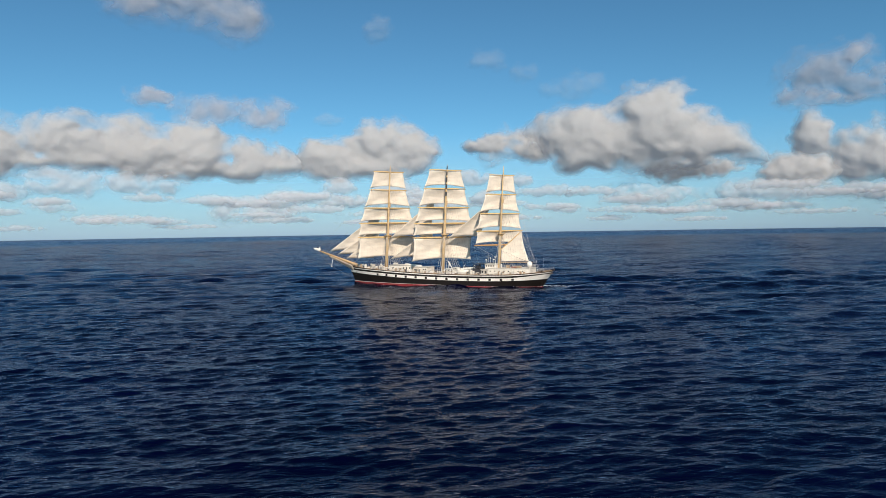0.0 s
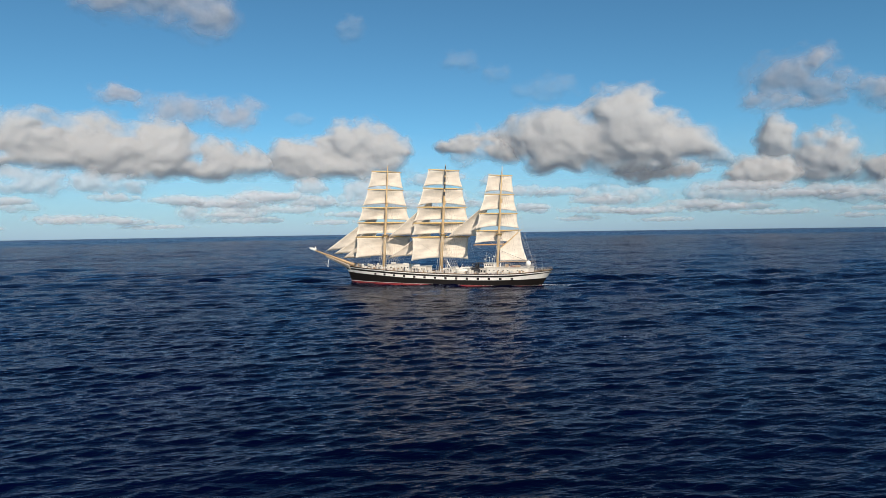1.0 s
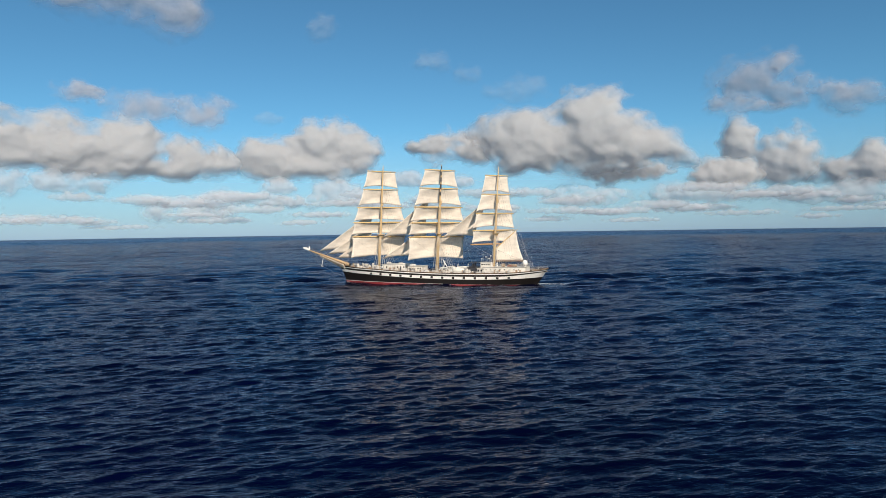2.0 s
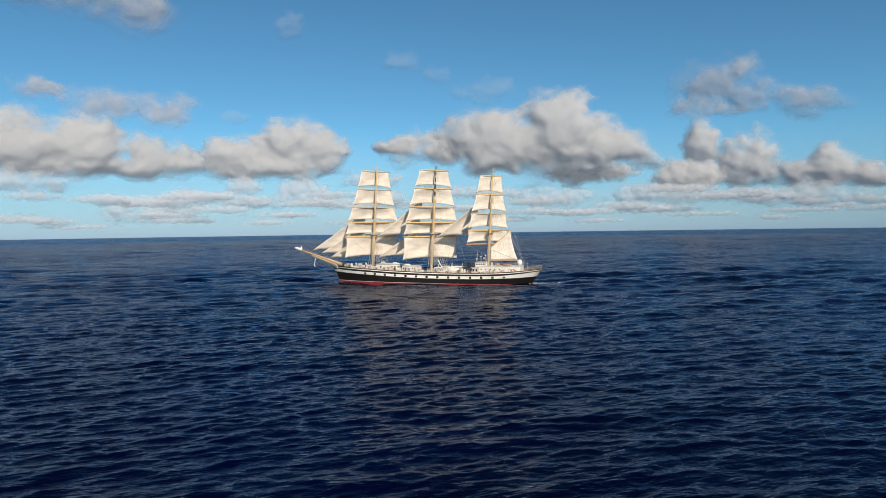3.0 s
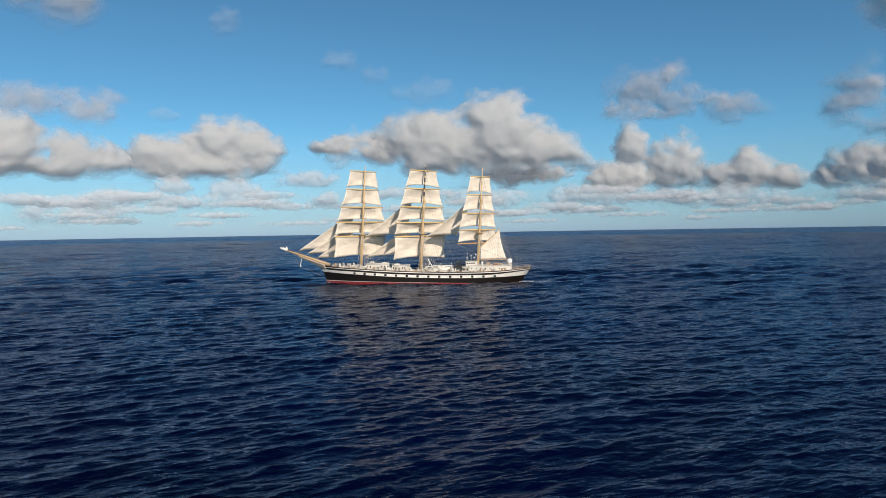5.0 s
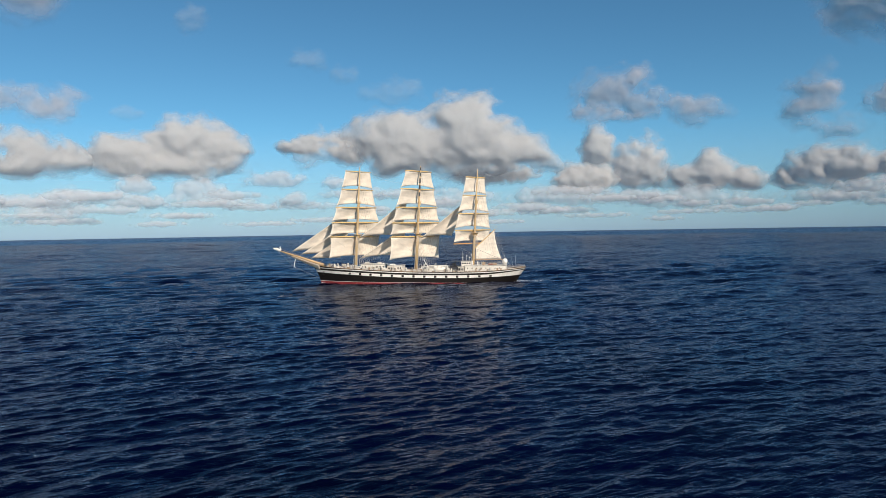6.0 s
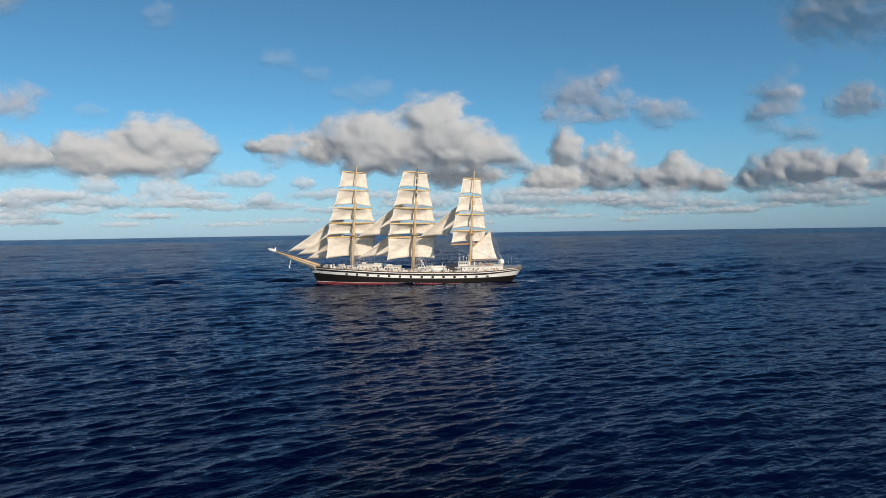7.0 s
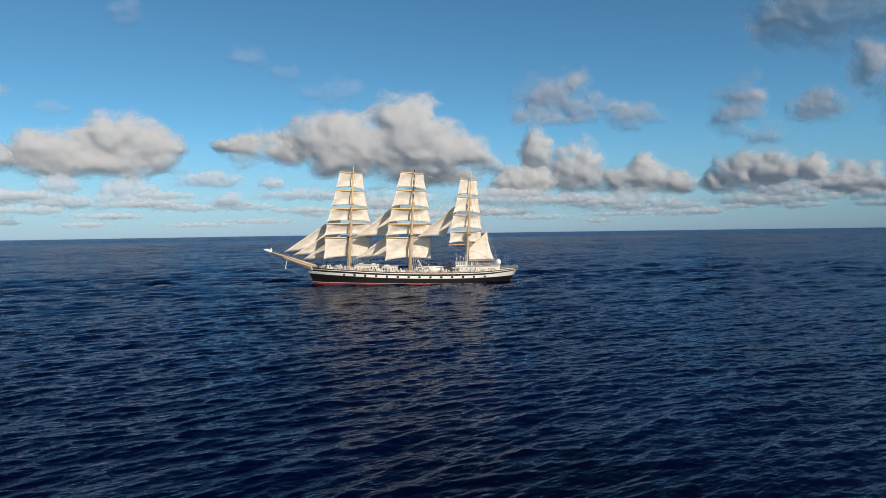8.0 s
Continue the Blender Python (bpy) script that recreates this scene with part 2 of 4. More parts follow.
def block(bm, x0, x1, y0, y1, z0, z1, bevel=0.06):
    """A box with softened edges."""
    made = bmesh.ops.create_cube(bm, size=1.0, matrix=Matrix.Translation(((x0 + x1) / 2, (y0 + y1) / 2, (z0 + z1) / 2))
                                 @ Matrix.Diagonal((x1 - x0, y1 - y0, z1 - z0, 1)))
    if bevel:
        edges = list({e for v in made["verts"] for e in v.link_edges})
        bmesh.ops.bevel(bm, geom=edges, offset=bevel, segments=1, affect="EDGES")
    return bm


def sheet(bm, grid, thick):
    """A closed thin cloth from a grid of points: two faces thick apart, with edges."""
    h, w = len(grid), len(grid[0])
    mid = [[Vector(p) for p in row] for row in grid]
    front, back = [], []
    for i in range(h):
        f, b = [], []
        for j in range(w):
            du = mid[i][min(j + 1, w - 1)] - mid[i][max(j - 1, 0)]
            dv = mid[min(i + 1, h - 1)][j] - mid[max(i - 1, 0)][j]
            nrm = du.cross(dv)
            nrm = nrm.normalized() * thick / 2 if nrm.length > 1e-9 else Vector((0, thick / 2, 0))
            f.append(bm.verts.new(mid[i][j] + nrm))
            b.append(bm.verts.new(mid[i][j] - nrm))
        front.append(f)
        back.append(b)
    for i in range(h - 1):
        for j in range(w - 1):
            bm.faces.new((front[i][j], front[i][j + 1], front[i + 1][j + 1], front[i + 1][j]))
            bm.faces.new((back[i][j], back[i + 1][j], back[i + 1][j + 1], back[i][j + 1]))
    rim = [(0, j) for j in range(w)] + [(i, w - 1) for i in range(1, h)] + [(h - 1, j) for j in range(w - 2, -1, -1)] + [(i, 0) for i in range(h - 2, 0, -1)]
    for (a, b), (c, d) in zip(rim, rim[1:] + rim[:1]):
        bm.faces.new((front[a][b], back[a][b], back[c][d], front[c][d]))
    return bm


# ---- noise for water and clouds ----
def lattice(ix, iy, seed):
    h = np.sin(ix * 127.1 + iy * 311.7 + seed * 74.7) * 43758.5453
    return h - np.floor(h)


def value_noise(x, y, seed):
    ix, iy = np.floor(x), np.floor(y)
    fx, fy = x - ix, y - iy
    fx, fy = fx ** 3 * (fx * (fx * 6 - 15) + 10), fy ** 3 * (fy * (fy * 6 - 15) + 10)
    a = lattice(ix, iy, seed) * (1 - fx) + lattice(ix + 1, iy, seed) * fx
    b = lattice(ix, iy + 1, seed) * (1 - fx) + lattice(ix + 1, iy + 1, seed) * fx
    return a * (1 - fy) + b * fy


def fbm(x, y, seed, octaves=5):
    out, amp, total = 0.0, 1.0, 0.0
    for k in range(octaves):
        out = out + amp * value_noise(x * 2 ** k + 17.3 * k, y * 2 ** k - 9.1 * k, seed + k)
        total += amp
        amp *= 0.52
    return out / total


# ---- the sea: one sheet of wind waves to the horizon ----
SEA_DRIFT = Vector((-3.69, 2.37, 0.0))
SEA_SLOPE, SEA_STEEP = 0.0260, 0.165      # of each wave train, and of all together


def wave_field(x, y, cell):
    """Displacement of the sheet by wave trains that run with the wind, as short as the sheet can carry."""
    rng = np.random.RandomState(7)
    main = math.atan2(0.80, -0.6)
    size = cell.max(1)
    trains, power = [], np.zeros_like(size)
    for k in range(230):
        lam = 0.9 * (80 / 0.9) ** ((k + rng.rand()) / 230)
        ang = main + rng.normal(0, 0.27 + 0.25 * min(1, 2.0 / lam))
        keep = np.clip((lam / size - 2.1) / 1.2, 0, 1) * SEA_SLOPE * (0.75 + 0.25 * min(1, lam / 3) if lam < 3.5 else (3.5 / lam) ** 1.1)
        power += keep ** 2 / 2
        trains.append((lam, ang, rng.rand() * math.tau, keep))
    # the steepness of the sea stays alike where only its longer waves can be carried
    lift = np.clip(SEA_STEEP * (1 + 0.9 * np.clip((size - 2.2) / 3, 0, 1)) / np.sqrt(np.maximum(power, 1e-9)), 1, 8.0)
    dx, dy, dz = np.zeros_like(x), np.zeros_like(x), np.zeros_like(x)
    for lam, ang, ph, keep in trains:
        use = np.nonzero(keep > 0)[0]
        if not len(use):
            continue
        a, b = use[0], use[-1] + 1
        amp = (keep[a:b] * lift[a:b] * lam / math.tau)[:, None]
        arg = math.cos(ang) * math.tau / lam * x[a:b] + math.sin(ang) * math.tau / lam * y[a:b] + ph
        dz[a:b] += amp * np.cos(arg)
        sway = amp * 0.7 * np.sin(arg)
        dx[a:b] -= sway * math.cos(ang)
        dy[a:b] -= sway * math.sin(ang)
    return dx, dy, dz


def build_water():
    ox, oy = 61.0, -385.0
    cols = np.radians(np.linspace(-62, 40, 1000))
    r, rows = 18.0, []
    while r < 4850:
        rows.append(r)
        d = max(r - 75, 40.0)
        r += 0.8 if r < 112 else min(max(d * d / 38000, 0.30), 9.0)
    rows = np.array(rows + [4850.0])
    rr, aa = np.meshgrid(rows, cols, indexing="ij")
    x, y = ox + rr * np.sin(aa), oy + rr * np.cos(aa)
    step = np.gradient(rows)[:, None]
    cell = np.maximum(step, rr * (cols[1] - cols[0])) + 0 * rr
    dx, dy, dz = wave_field(x, y, cell)
    co = np.stack((x + dx, y + dy, dz), -1).reshape(-1, 3)
    h, w = x.shape
    idx = np.arange(h * w).reshape(h, w)
    quads = np.stack((idx[:-1, :-1], idx[:-1, 1:], idx[1:, 1:], idx[1:, :-1]), -1).reshape(-1, 4)
    # the rest of the sea, round about and behind, lies a little lower under the wave sheet
    k = len(co)
    ring = [(ox + 4800 * math.sin(a), oy + 4800 * math.cos(a), -2.2) for a in np.linspace(0, math.tau, 65)[:-1]]
    co = np.concatenate((co, np.array(ring + [(ox, oy, -2.2)])))
    me = bpy.data.meshes.new("water")
    tri = np.array([(k + 64, k + (i + 1) % 64, k + i) for i in range(64)])
    loops = np.concatenate((quads.ravel(), tri.ravel()))
    me.vertices.add(len(co))
    me.vertices.foreach_set("co", co.ravel())
    me.loops.add(len(loops))
    me.loops.foreach_set("vertex_index", loops)
    nq, nt = len(quads), len(tri)
    me.polygons.add(nq + nt)
    me.polygons.foreach_set("loop_start", np.concatenate((np.arange(nq) * 4, nq * 4 + np.arange(nt) * 3)))
    me.polygons.foreach_set("use_smooth", np.ones(nq + nt, bool))
    me.update(calc_edges=True)
    me.materials.append(WATER)
    return tagged(new("water", me), "deep navy open sea with small wind waves", "sea", kind="structure")


# ---- clouds: heaped shells of vapour, far off ----
MID_EYE = Vector((48.3, -273.9, 22.1))
CLOUDS = []


def cloud(lobes, seed, mat=None, label="", d=4400.0, puff=0.42, ragged=1.4, gain=1.4):
    """A cloud heaped of lobes, each (az from, az to, el of base, el of top) in degrees as the drone sees it half way."""
    az = (min(q[0] for q in lobes) + max(q[1] for q in lobes)) / 2
    el = (min(q[2] for q in lobes) + max(q[3] for q in lobes)) / 2
    d *= 0.58
    deg = d * radians(1)
    W = deg * 1.25 * (max(q[1] for q in lobes) - min(q[0] for q in lobes))
    Hh = deg * 1.25 * (max(q[3] for q in lobes) - min(q[2] for q in lobes))
    rng = np.random.RandomState(seed)
    step = max(d * radians(0.075), W / 520)
    nx, nz = int(W * 1.4 / step) + 2, int(Hh * 1.5 / step) + 2
    u, v = np.meshgrid(np.linspace(-0.7, 0.7, nx) * W, np.linspace(-0.75, 0.75, nz) * Hh)
    s = deg * max(q[3] - q[2] for q in lobes) * 0.62
    su, sv = u / (s * 1.35), v / s
    wu = su + 0.9 * (fbm(su, sv, seed + 11, 4) - 0.5)
    wv = sv + 0.9 * (fbm(su, sv, seed + 31, 4) - 0.5)
    bend = s * 0.5 * (fbm(su * 1.6, sv * 1.6, seed + 91, 6) - 0.5)
    lift = s * 0.5 * (fbm(su * 1.6, sv * 1.6, seed + 121, 6) - 0.5)
    # each lobe has a level base and a round top, heaped with many smaller heads
    env = np.full_like(u, math.exp(-9.0))
    heads, tufts = np.zeros_like(u), np.full_like(u, -1.0)
    for a0, a1, e0, e1 in lobes:
        wide, high = deg * (a1 - a0), deg * (e1 - e0)
        ca, cb = deg * ((a0 + a1) / 2 - az), deg * (e0 - el) + 0.36 * high
        rx, up, down = wide * 0.60, high * 0.72, high * 0.48
        rz = np.where(v > cb, up, down)
        env = env + np.exp(9.0 * np.maximum(1 - np.abs((u + bend - ca) / rx) ** 2.2 - np.abs((v + lift - cb) / rz) ** 2.0, -2))
        for _ in range(int(8 + 8 * wide / high)):
            ang = rng.uniform(0.02, 0.98) * math.pi
            r = high * rng.uniform(0.08, 0.20)
            far = rng.uniform(0.15, 0.9)
            ha, hb = ca + rx * 0.85 * math.cos(ang) * far, cb + up * 0.72 * math.sin(ang) * far
            q = 1 - ((u + bend * 0.5 - ha) / (r * 1.3)) ** 2 - ((v + lift * 0.5 - hb) / r) ** 2
            tufts = np.maximum(tufts, q * 0.75)
            heads = np.maximum(heads, np.sqrt(np.maximum(q, 0)) * r)
    env = np.clip(np.maximum(np.log(env) / 9.0, tufts), -1, 1)
    heaps = 1 - np.abs(2 * fbm(wu * 1.5, wv * 1.5, seed + 57, 5) - 1)
    soft_n = fbm(wu * 1.1, wv * 1.3, seed + 71, 6)
    # crisp heads above, a soft thin base below
    low = np.clip((v / Hh + 0.5) / 0.45, 0, 1)
    dens = (env + 0.12 + ragged * (soft_n - 0.5) + 0.5 * (heaps - 0.8)) * gain * (0.5 + 0.5 * low)
    edge = np.minimum(0.7 - np.abs(u / W), 0.75 - np.abs(v / Hh))
    depth = np.clip(dens, 0, 1.4) * np.clip(edge / 0.12, 0, 1) * np.clip((env + 0.95) / 0.5, 0, 1)

    def blur(f, times):
        for _ in range(times):
            p = np.pad(f, 1, mode="edge")
            f = (p[1:-1, 1:-1] * 2 + p[:-2, 1:-1] + p[2:, 1:-1] + p[1:-1, :-2] + p[1:-1, 2:]) / 6
        return f
    body = np.clip(env + 0.35, 0, 1.35) ** 0.5
    far_soft = int(Hh / step * 0.5) + 2
    t = blur(body * 0.30 * Hh, far_soft) + blur(heads * 0.7, far_soft // 5 + 2) + blur(heaps * 0.09 * Hh * np.minimum(depth * 1.5, 1), 3) + blur(depth * 0.06 * Hh, 3)
    depth = blur(depth, 2)
    depth[[0, -1], :] = 0
    depth[:, [0, -1]] = 0
    relief = blur(t, far_soft // 5 + 2) * puff / 0.58
    idx = -np.ones(u.shape, int)
    solid = depth > 0.004
    grown = solid.copy()
    grown[1:] |= solid[:-1]
    grown[:-1] |= solid[1:]
    grown[:, 1:] |= solid[:, :-1]
    grown[:, :-1] |= solid[:, 1:]
    idx[grown] = np.arange(grown.sum())
    q = np.stack((idx[:-1, :-1], idx[:-1, 1:], idx[1:, 1:], idx[1:, :-1]), -1).reshape(-1, 4)
    q = q[(q >= 0).all(1)]
    co = np.stack((u[grown], -relief[grown], v[grown]), -1)
    dep = depth[grown]
    # the far side, within the thick of the cloud
    thick = depth > (0.9 if mat is None else 9.0)
    bidx = -np.ones(u.shape, int)
    bidx[thick] = np.arange(thick.sum()) + len(co)
    bq = np.stack((bidx[:-1, :-1], bidx[1:, :-1], bidx[1:, 1:], bidx[:-1, 1:]), -1).reshape(-1, 4)
    bq = bq[(bq >= 0).all(1)]
    co = np.concatenate((co, np.stack((u[thick], 0.8 * relief[thick], v[thick]), -1)))
    dep = np.concatenate((dep, depth[thick]))
    me = bpy.data.meshes.new("cloud")
    me.from_pydata(co.tolist(), [], np.concatenate((q, bq)).tolist())
    me.polygons.foreach_set("use_smooth", [True] * len(me.polygons))
    at = me.attributes.new("depth", "FLOAT", "POINT")
    at.data.foreach_set("value", dep.astype(np.float32))
    me.materials.append(mat or CLOUD)
    ob = new("cloud", me)
    at_place = bearing(MID_EYE, az, el, d)
    ob.matrix_world = Matrix.Translation(at_place) @ Matrix.Rotation(-radians(az), 4, "Z") @ Matrix.Rotation(radians(el), 4, "X")
    tagged(ob, label or "grey-white cumulus cloud with a flat shaded base", "cloud", "clouds over the sea")
    # taken to stand at one height; lower clouds follow the camera, as if farther off
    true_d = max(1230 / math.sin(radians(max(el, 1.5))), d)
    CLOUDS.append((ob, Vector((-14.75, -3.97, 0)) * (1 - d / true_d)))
    return ob


def build_clouds():
    bank = (
        ((-60.0, -53.8, 4.3, 8.9), (-54.9, -48.8, 4.7, 9.5), (-50.2, -44.2, 4.8, 8.8), (-58.0, -45.0, 4.6, 7.0), (-46.0, -40.0, 4.6, 8.8),
         (-40.8, -37.4, 4.9, 8.0), (-39.6, -34.0, 4.3, 7.2), (-45.0, -36.0, 4.5, 6.6)),
        ((-35.0, -30.2, 5.0, 8.1), (-30.8, -24.7, 5.4, 9.4), (-27.4, -22.9, 5.0, 8.4), (-34.6, -23.0, 4.3, 6.8)),
        ((-19.3, -13.3, 5.2, 8.6), (-20.4, -16.1, 6.6, 8.2)),
    )
    heap = (
        ((-14.9, -8.5, 6.0, 10.0), (-13.5, -8.0, 4.6, 7.5), (-9.2, -0.6, 4.6, 11.0), (-7.4, -2.2, 7.4, 11.3), (-3.9, 2.4, 4.6, 8.6), (-8.8, 1.0, 4.6, 8.4), (-6.8, -2.0, 6.0, 11.0), (-12.4, -6.0, 5.0, 9.4)),
        ((-6.3, 1.1, 3.7, 5.9),),
    )
    east = (
        ((4.9, 7.6, 5.1, 8.5), (6.6, 11.6, 3.3, 7.5)),
        ((10.9, 14.6, 2.8, 5.2), (13.2, 16.5, 2.8, 5.9), (16.0, 19.4, 2.8, 4.6)),
        ((2.4, 7.4, 2.9, 5.4),),
        ((20.4, 27.2, 2.7, 6.1), (19.4, 22.5, 2.8, 5.0), (26.4, 32.5, 2.4, 4.6), (26.2, 28.3, 3.3, 5.4), (31.5, 36.6, 2.2, 4.6)),
    )
    low = (
        ((-54.9, -49.5, 2.9, 4.9),),
        ((-49.7, -43.6, 3.0, 5.1),),
        ((-57.8, -54.7, 2.5, 4.0),),
        ((-42.1, -39.1, 0.9, 2.8), (-40.4, -35.1, 0.9, 2.5),),
        ((-33.0, -30.1, 3.1, 4.5),),
        ((-28.9, -24.8, 2.6, 4.6), (-33.2, -22.2, 2.1, 3.3),),
        ((-38.2, -34.5, 1.9, 3.6),),
        ((-23.6, -18.6, 3.6, 5.2),),
        ((-17.2, -15.2, 3.5, 4.8),),
        ((-9.0, -2.5, 1.8, 3.7),),
        ((-1.8, 7.8, 1.7, 3.7),),
        ((8.7, 18.3, 1.4, 3.2),),
        ((19.6, 29.0, 1.6, 2.8),),
    )
    high = (
        ((-47.8, -44.3, 9.9, 11.7),),
        ((-44.6, -39.5, 8.5, 11.6),),
        ((-39.3, -35.0, 8.1, 10.9),),
        ((-48.2, -37.8, 16.1, 21.1), (-41.3, -36.8, 15.4, 19.7),),
        ((4.2, 10.4, 9.9, 13.2), (7.9, 12.8, 8.9, 11.4), (11.4, 16.3, 8.2, 10.5),),
        ((3.7, 7.4, 8.5, 10.7), (6.4, 11.0, 8.5, 9.6),),
        ((19.5, 23.0, 7.0, 10.4), (21.2, 23.8, 7.8, 11.9), (22.1, 26.1, 6.3, 8.1),),
        ((25.1, 29.5, 7.7, 10.1),),
        ((22.8, 32.1, 12.9, 19.0), (26.4, 36.6, 13.3, 17.8),),
        ((29.2, 31.6, 10.1, 13.1), (30.4, 35.1, 7.3, 10.9),),
    )
    wisps = (
        ((-28.6, -26.4, 15.6, 17.9),),
        ((-19.8, -16.8, 13.0, 15.0),),
        ((-16.3, -14.1, 12.1, 13.8),),
        ((-13.5, -8.9, 10.5, 12.7),),
        ((-33.0, -30.7, 8.9, 9.9),),
    )
    seed = 100
    for lobes in bank:
        seed += 1
        cloud(lobes, seed, label="long grey-white cumulus bank with rounded sunlit top", d=4150 + 75 * (seed % 4))
    for lobes in heap:
        seed += 1
        cloud(lobes, seed, label="large heaped cumulus with bright top and grey heart", d=4100 + 130 * (seed % 4))
    for lobes in east:
        seed += 1
        cloud(lobes, seed, d=4130 + 120 * (seed % 4))
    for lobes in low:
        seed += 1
        cloud(lobes, seed, HAZE_BLUED, label="low distant cumulus near the horizon", d=4050 + 9 * (seed % 6), ragged=1.4, gain=1.4)
    for lobes in high:
        seed += 1
        cloud(lobes, seed, VEIL, "soft grey-mauve ragged cloud high over the sea", d=4440 + 95 * (seed % 4), puff=0.2, ragged=1.5, gain=1.3)
    for lobes in wisps:
        seed += 1
        cloud(lobes, seed, WISP, "faint pinkish wisp of cloud in blue sky", d=4700, ragged=2.2, gain=1.0)
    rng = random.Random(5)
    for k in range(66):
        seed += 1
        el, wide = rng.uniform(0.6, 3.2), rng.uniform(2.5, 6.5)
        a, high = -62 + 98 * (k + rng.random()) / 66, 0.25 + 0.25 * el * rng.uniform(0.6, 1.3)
        cloud(((a - wide / 2, a + wide / 2, el - high / 2, el + high / 2),), seed, HAZE_BLUED,
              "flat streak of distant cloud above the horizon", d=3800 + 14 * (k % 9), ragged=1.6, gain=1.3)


def build_haze():
    """Painted haze: an added pale belt that thins out upwards, all along the horizon."""
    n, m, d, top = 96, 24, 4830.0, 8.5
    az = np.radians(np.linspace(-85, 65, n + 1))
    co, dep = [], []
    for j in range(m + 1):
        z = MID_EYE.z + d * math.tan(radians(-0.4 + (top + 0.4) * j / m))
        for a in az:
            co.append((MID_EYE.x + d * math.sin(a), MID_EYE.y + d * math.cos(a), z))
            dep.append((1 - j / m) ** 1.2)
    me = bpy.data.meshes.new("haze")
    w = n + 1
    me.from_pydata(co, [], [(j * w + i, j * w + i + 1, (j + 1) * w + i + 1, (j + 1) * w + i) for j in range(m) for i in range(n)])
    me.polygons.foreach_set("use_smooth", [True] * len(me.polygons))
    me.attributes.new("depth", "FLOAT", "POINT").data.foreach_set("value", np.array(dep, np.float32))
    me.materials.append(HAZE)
    tagged(new("backdrop", me), "shell painted as pale haze over the far horizon", "haze", kind="structure")


# ---- the ship: a three-masted full-rigged sailing ship, bow towards -x ----
ship = tagged(new("sailing_ship"), "three-masted white-sailed ship with black hull and white band", "ship")
RAKE = 0.0635                        # aft lean of the masts per metre of height


def band_z(x):
    """Height of the middle of the white band along the hull (its sheer)."""
    return 3.1 + 0.00052 * (x - 20) ** 2 + (0.0022 * (x - 24) ** 2 if x > 24 else 0) - 0.42 * max(0, 1 - ((x - 6) / 34) ** 2)


def band_half(x):
    return 0.55 + 0.4 * min(max((x - 28) / 14, 0), 1)


def red_z(x):
    return max(0.03, 0.36 - 0.0140 * x)


def rail_z(x):
    return band_z(x) + 1.98 + (0.0016 * (x + 30) ** 2 if x < -30 else 0)


def deck_z(x):
    return rail_z(x) - 1.05


def stem_x(z):
    return -44.6 - 0.16 * max(z, -3) - 0.040 * max(z, 0) ** 2


def stern_x(z):
    return 39.7 + 0.60 * max(z, -1) + 0.012 * max(z, 0) ** 2


def half_breadth(x, z):
    a, b = stem_x(z), stern_x(z)
    u = min(max((x - a) / (b - a), 0), 1)
    lift = min(max((z + 2) / 9, 0), 1)
    y = 7.0
    e = 0.40 - 0.10 * lift
    if u < e:
        y *= 1 - (1 - u / e) ** (2.0 + 0.5 * lift)
    s = 0.62 + 0.14 * lift
    if u > s:
        end = 0.05 + 0.58 * lift
        w = (u - s) / (1 - s)
        y *= 1 - (1 - end) * w ** 2.4
        if w > 0.93:
            y *= math.sqrt(max(1 - ((w - 0.93) / 0.07) ** 2, 0)) * 0.999 + 0.001
    return y


def strake(low, high, out=0.0, levels=3, stations=90):
    """A band of the hull skin between two heights along it, both sides."""
    bm = bmesh.new()
    rows = []
    for i in range(stations + 1):
        f = i / stations
        f = 0.5 - 0.5 * math.cos(f * math.pi)
        cols = []
        for j in range(levels + 1):
            x = -50 + 100 * f
            for _ in range(3):
                z = low(x) + (high(x) - low(x)) * j / levels
                x = stem_x(z) + (stern_x(z) - stem_x(z)) * f
            z = low(x) + (high(x) - low(x)) * j / levels
            cols.append((x, half_breadth(x, z) + out, z))
        rows.append(cols)
    port = [[bm.verts.new((x, -y, z)) for x, y, z in c] for c in rows]
    star = [[bm.verts.new((x, y, z)) for x, y, z in c] for c in rows]
    for i in range(stations):
        for j in range(levels):
            bm.faces.new((port[i][j], port[i + 1][j], port[i + 1][j + 1], port[i][j + 1]))
            bm.faces.new((star[i][j], star[i][j + 1], star[i + 1][j + 1], star[i + 1][j]))
    bmesh.ops.remove_doubles(bm, verts=bm.verts, dist=0.02)
    return bm


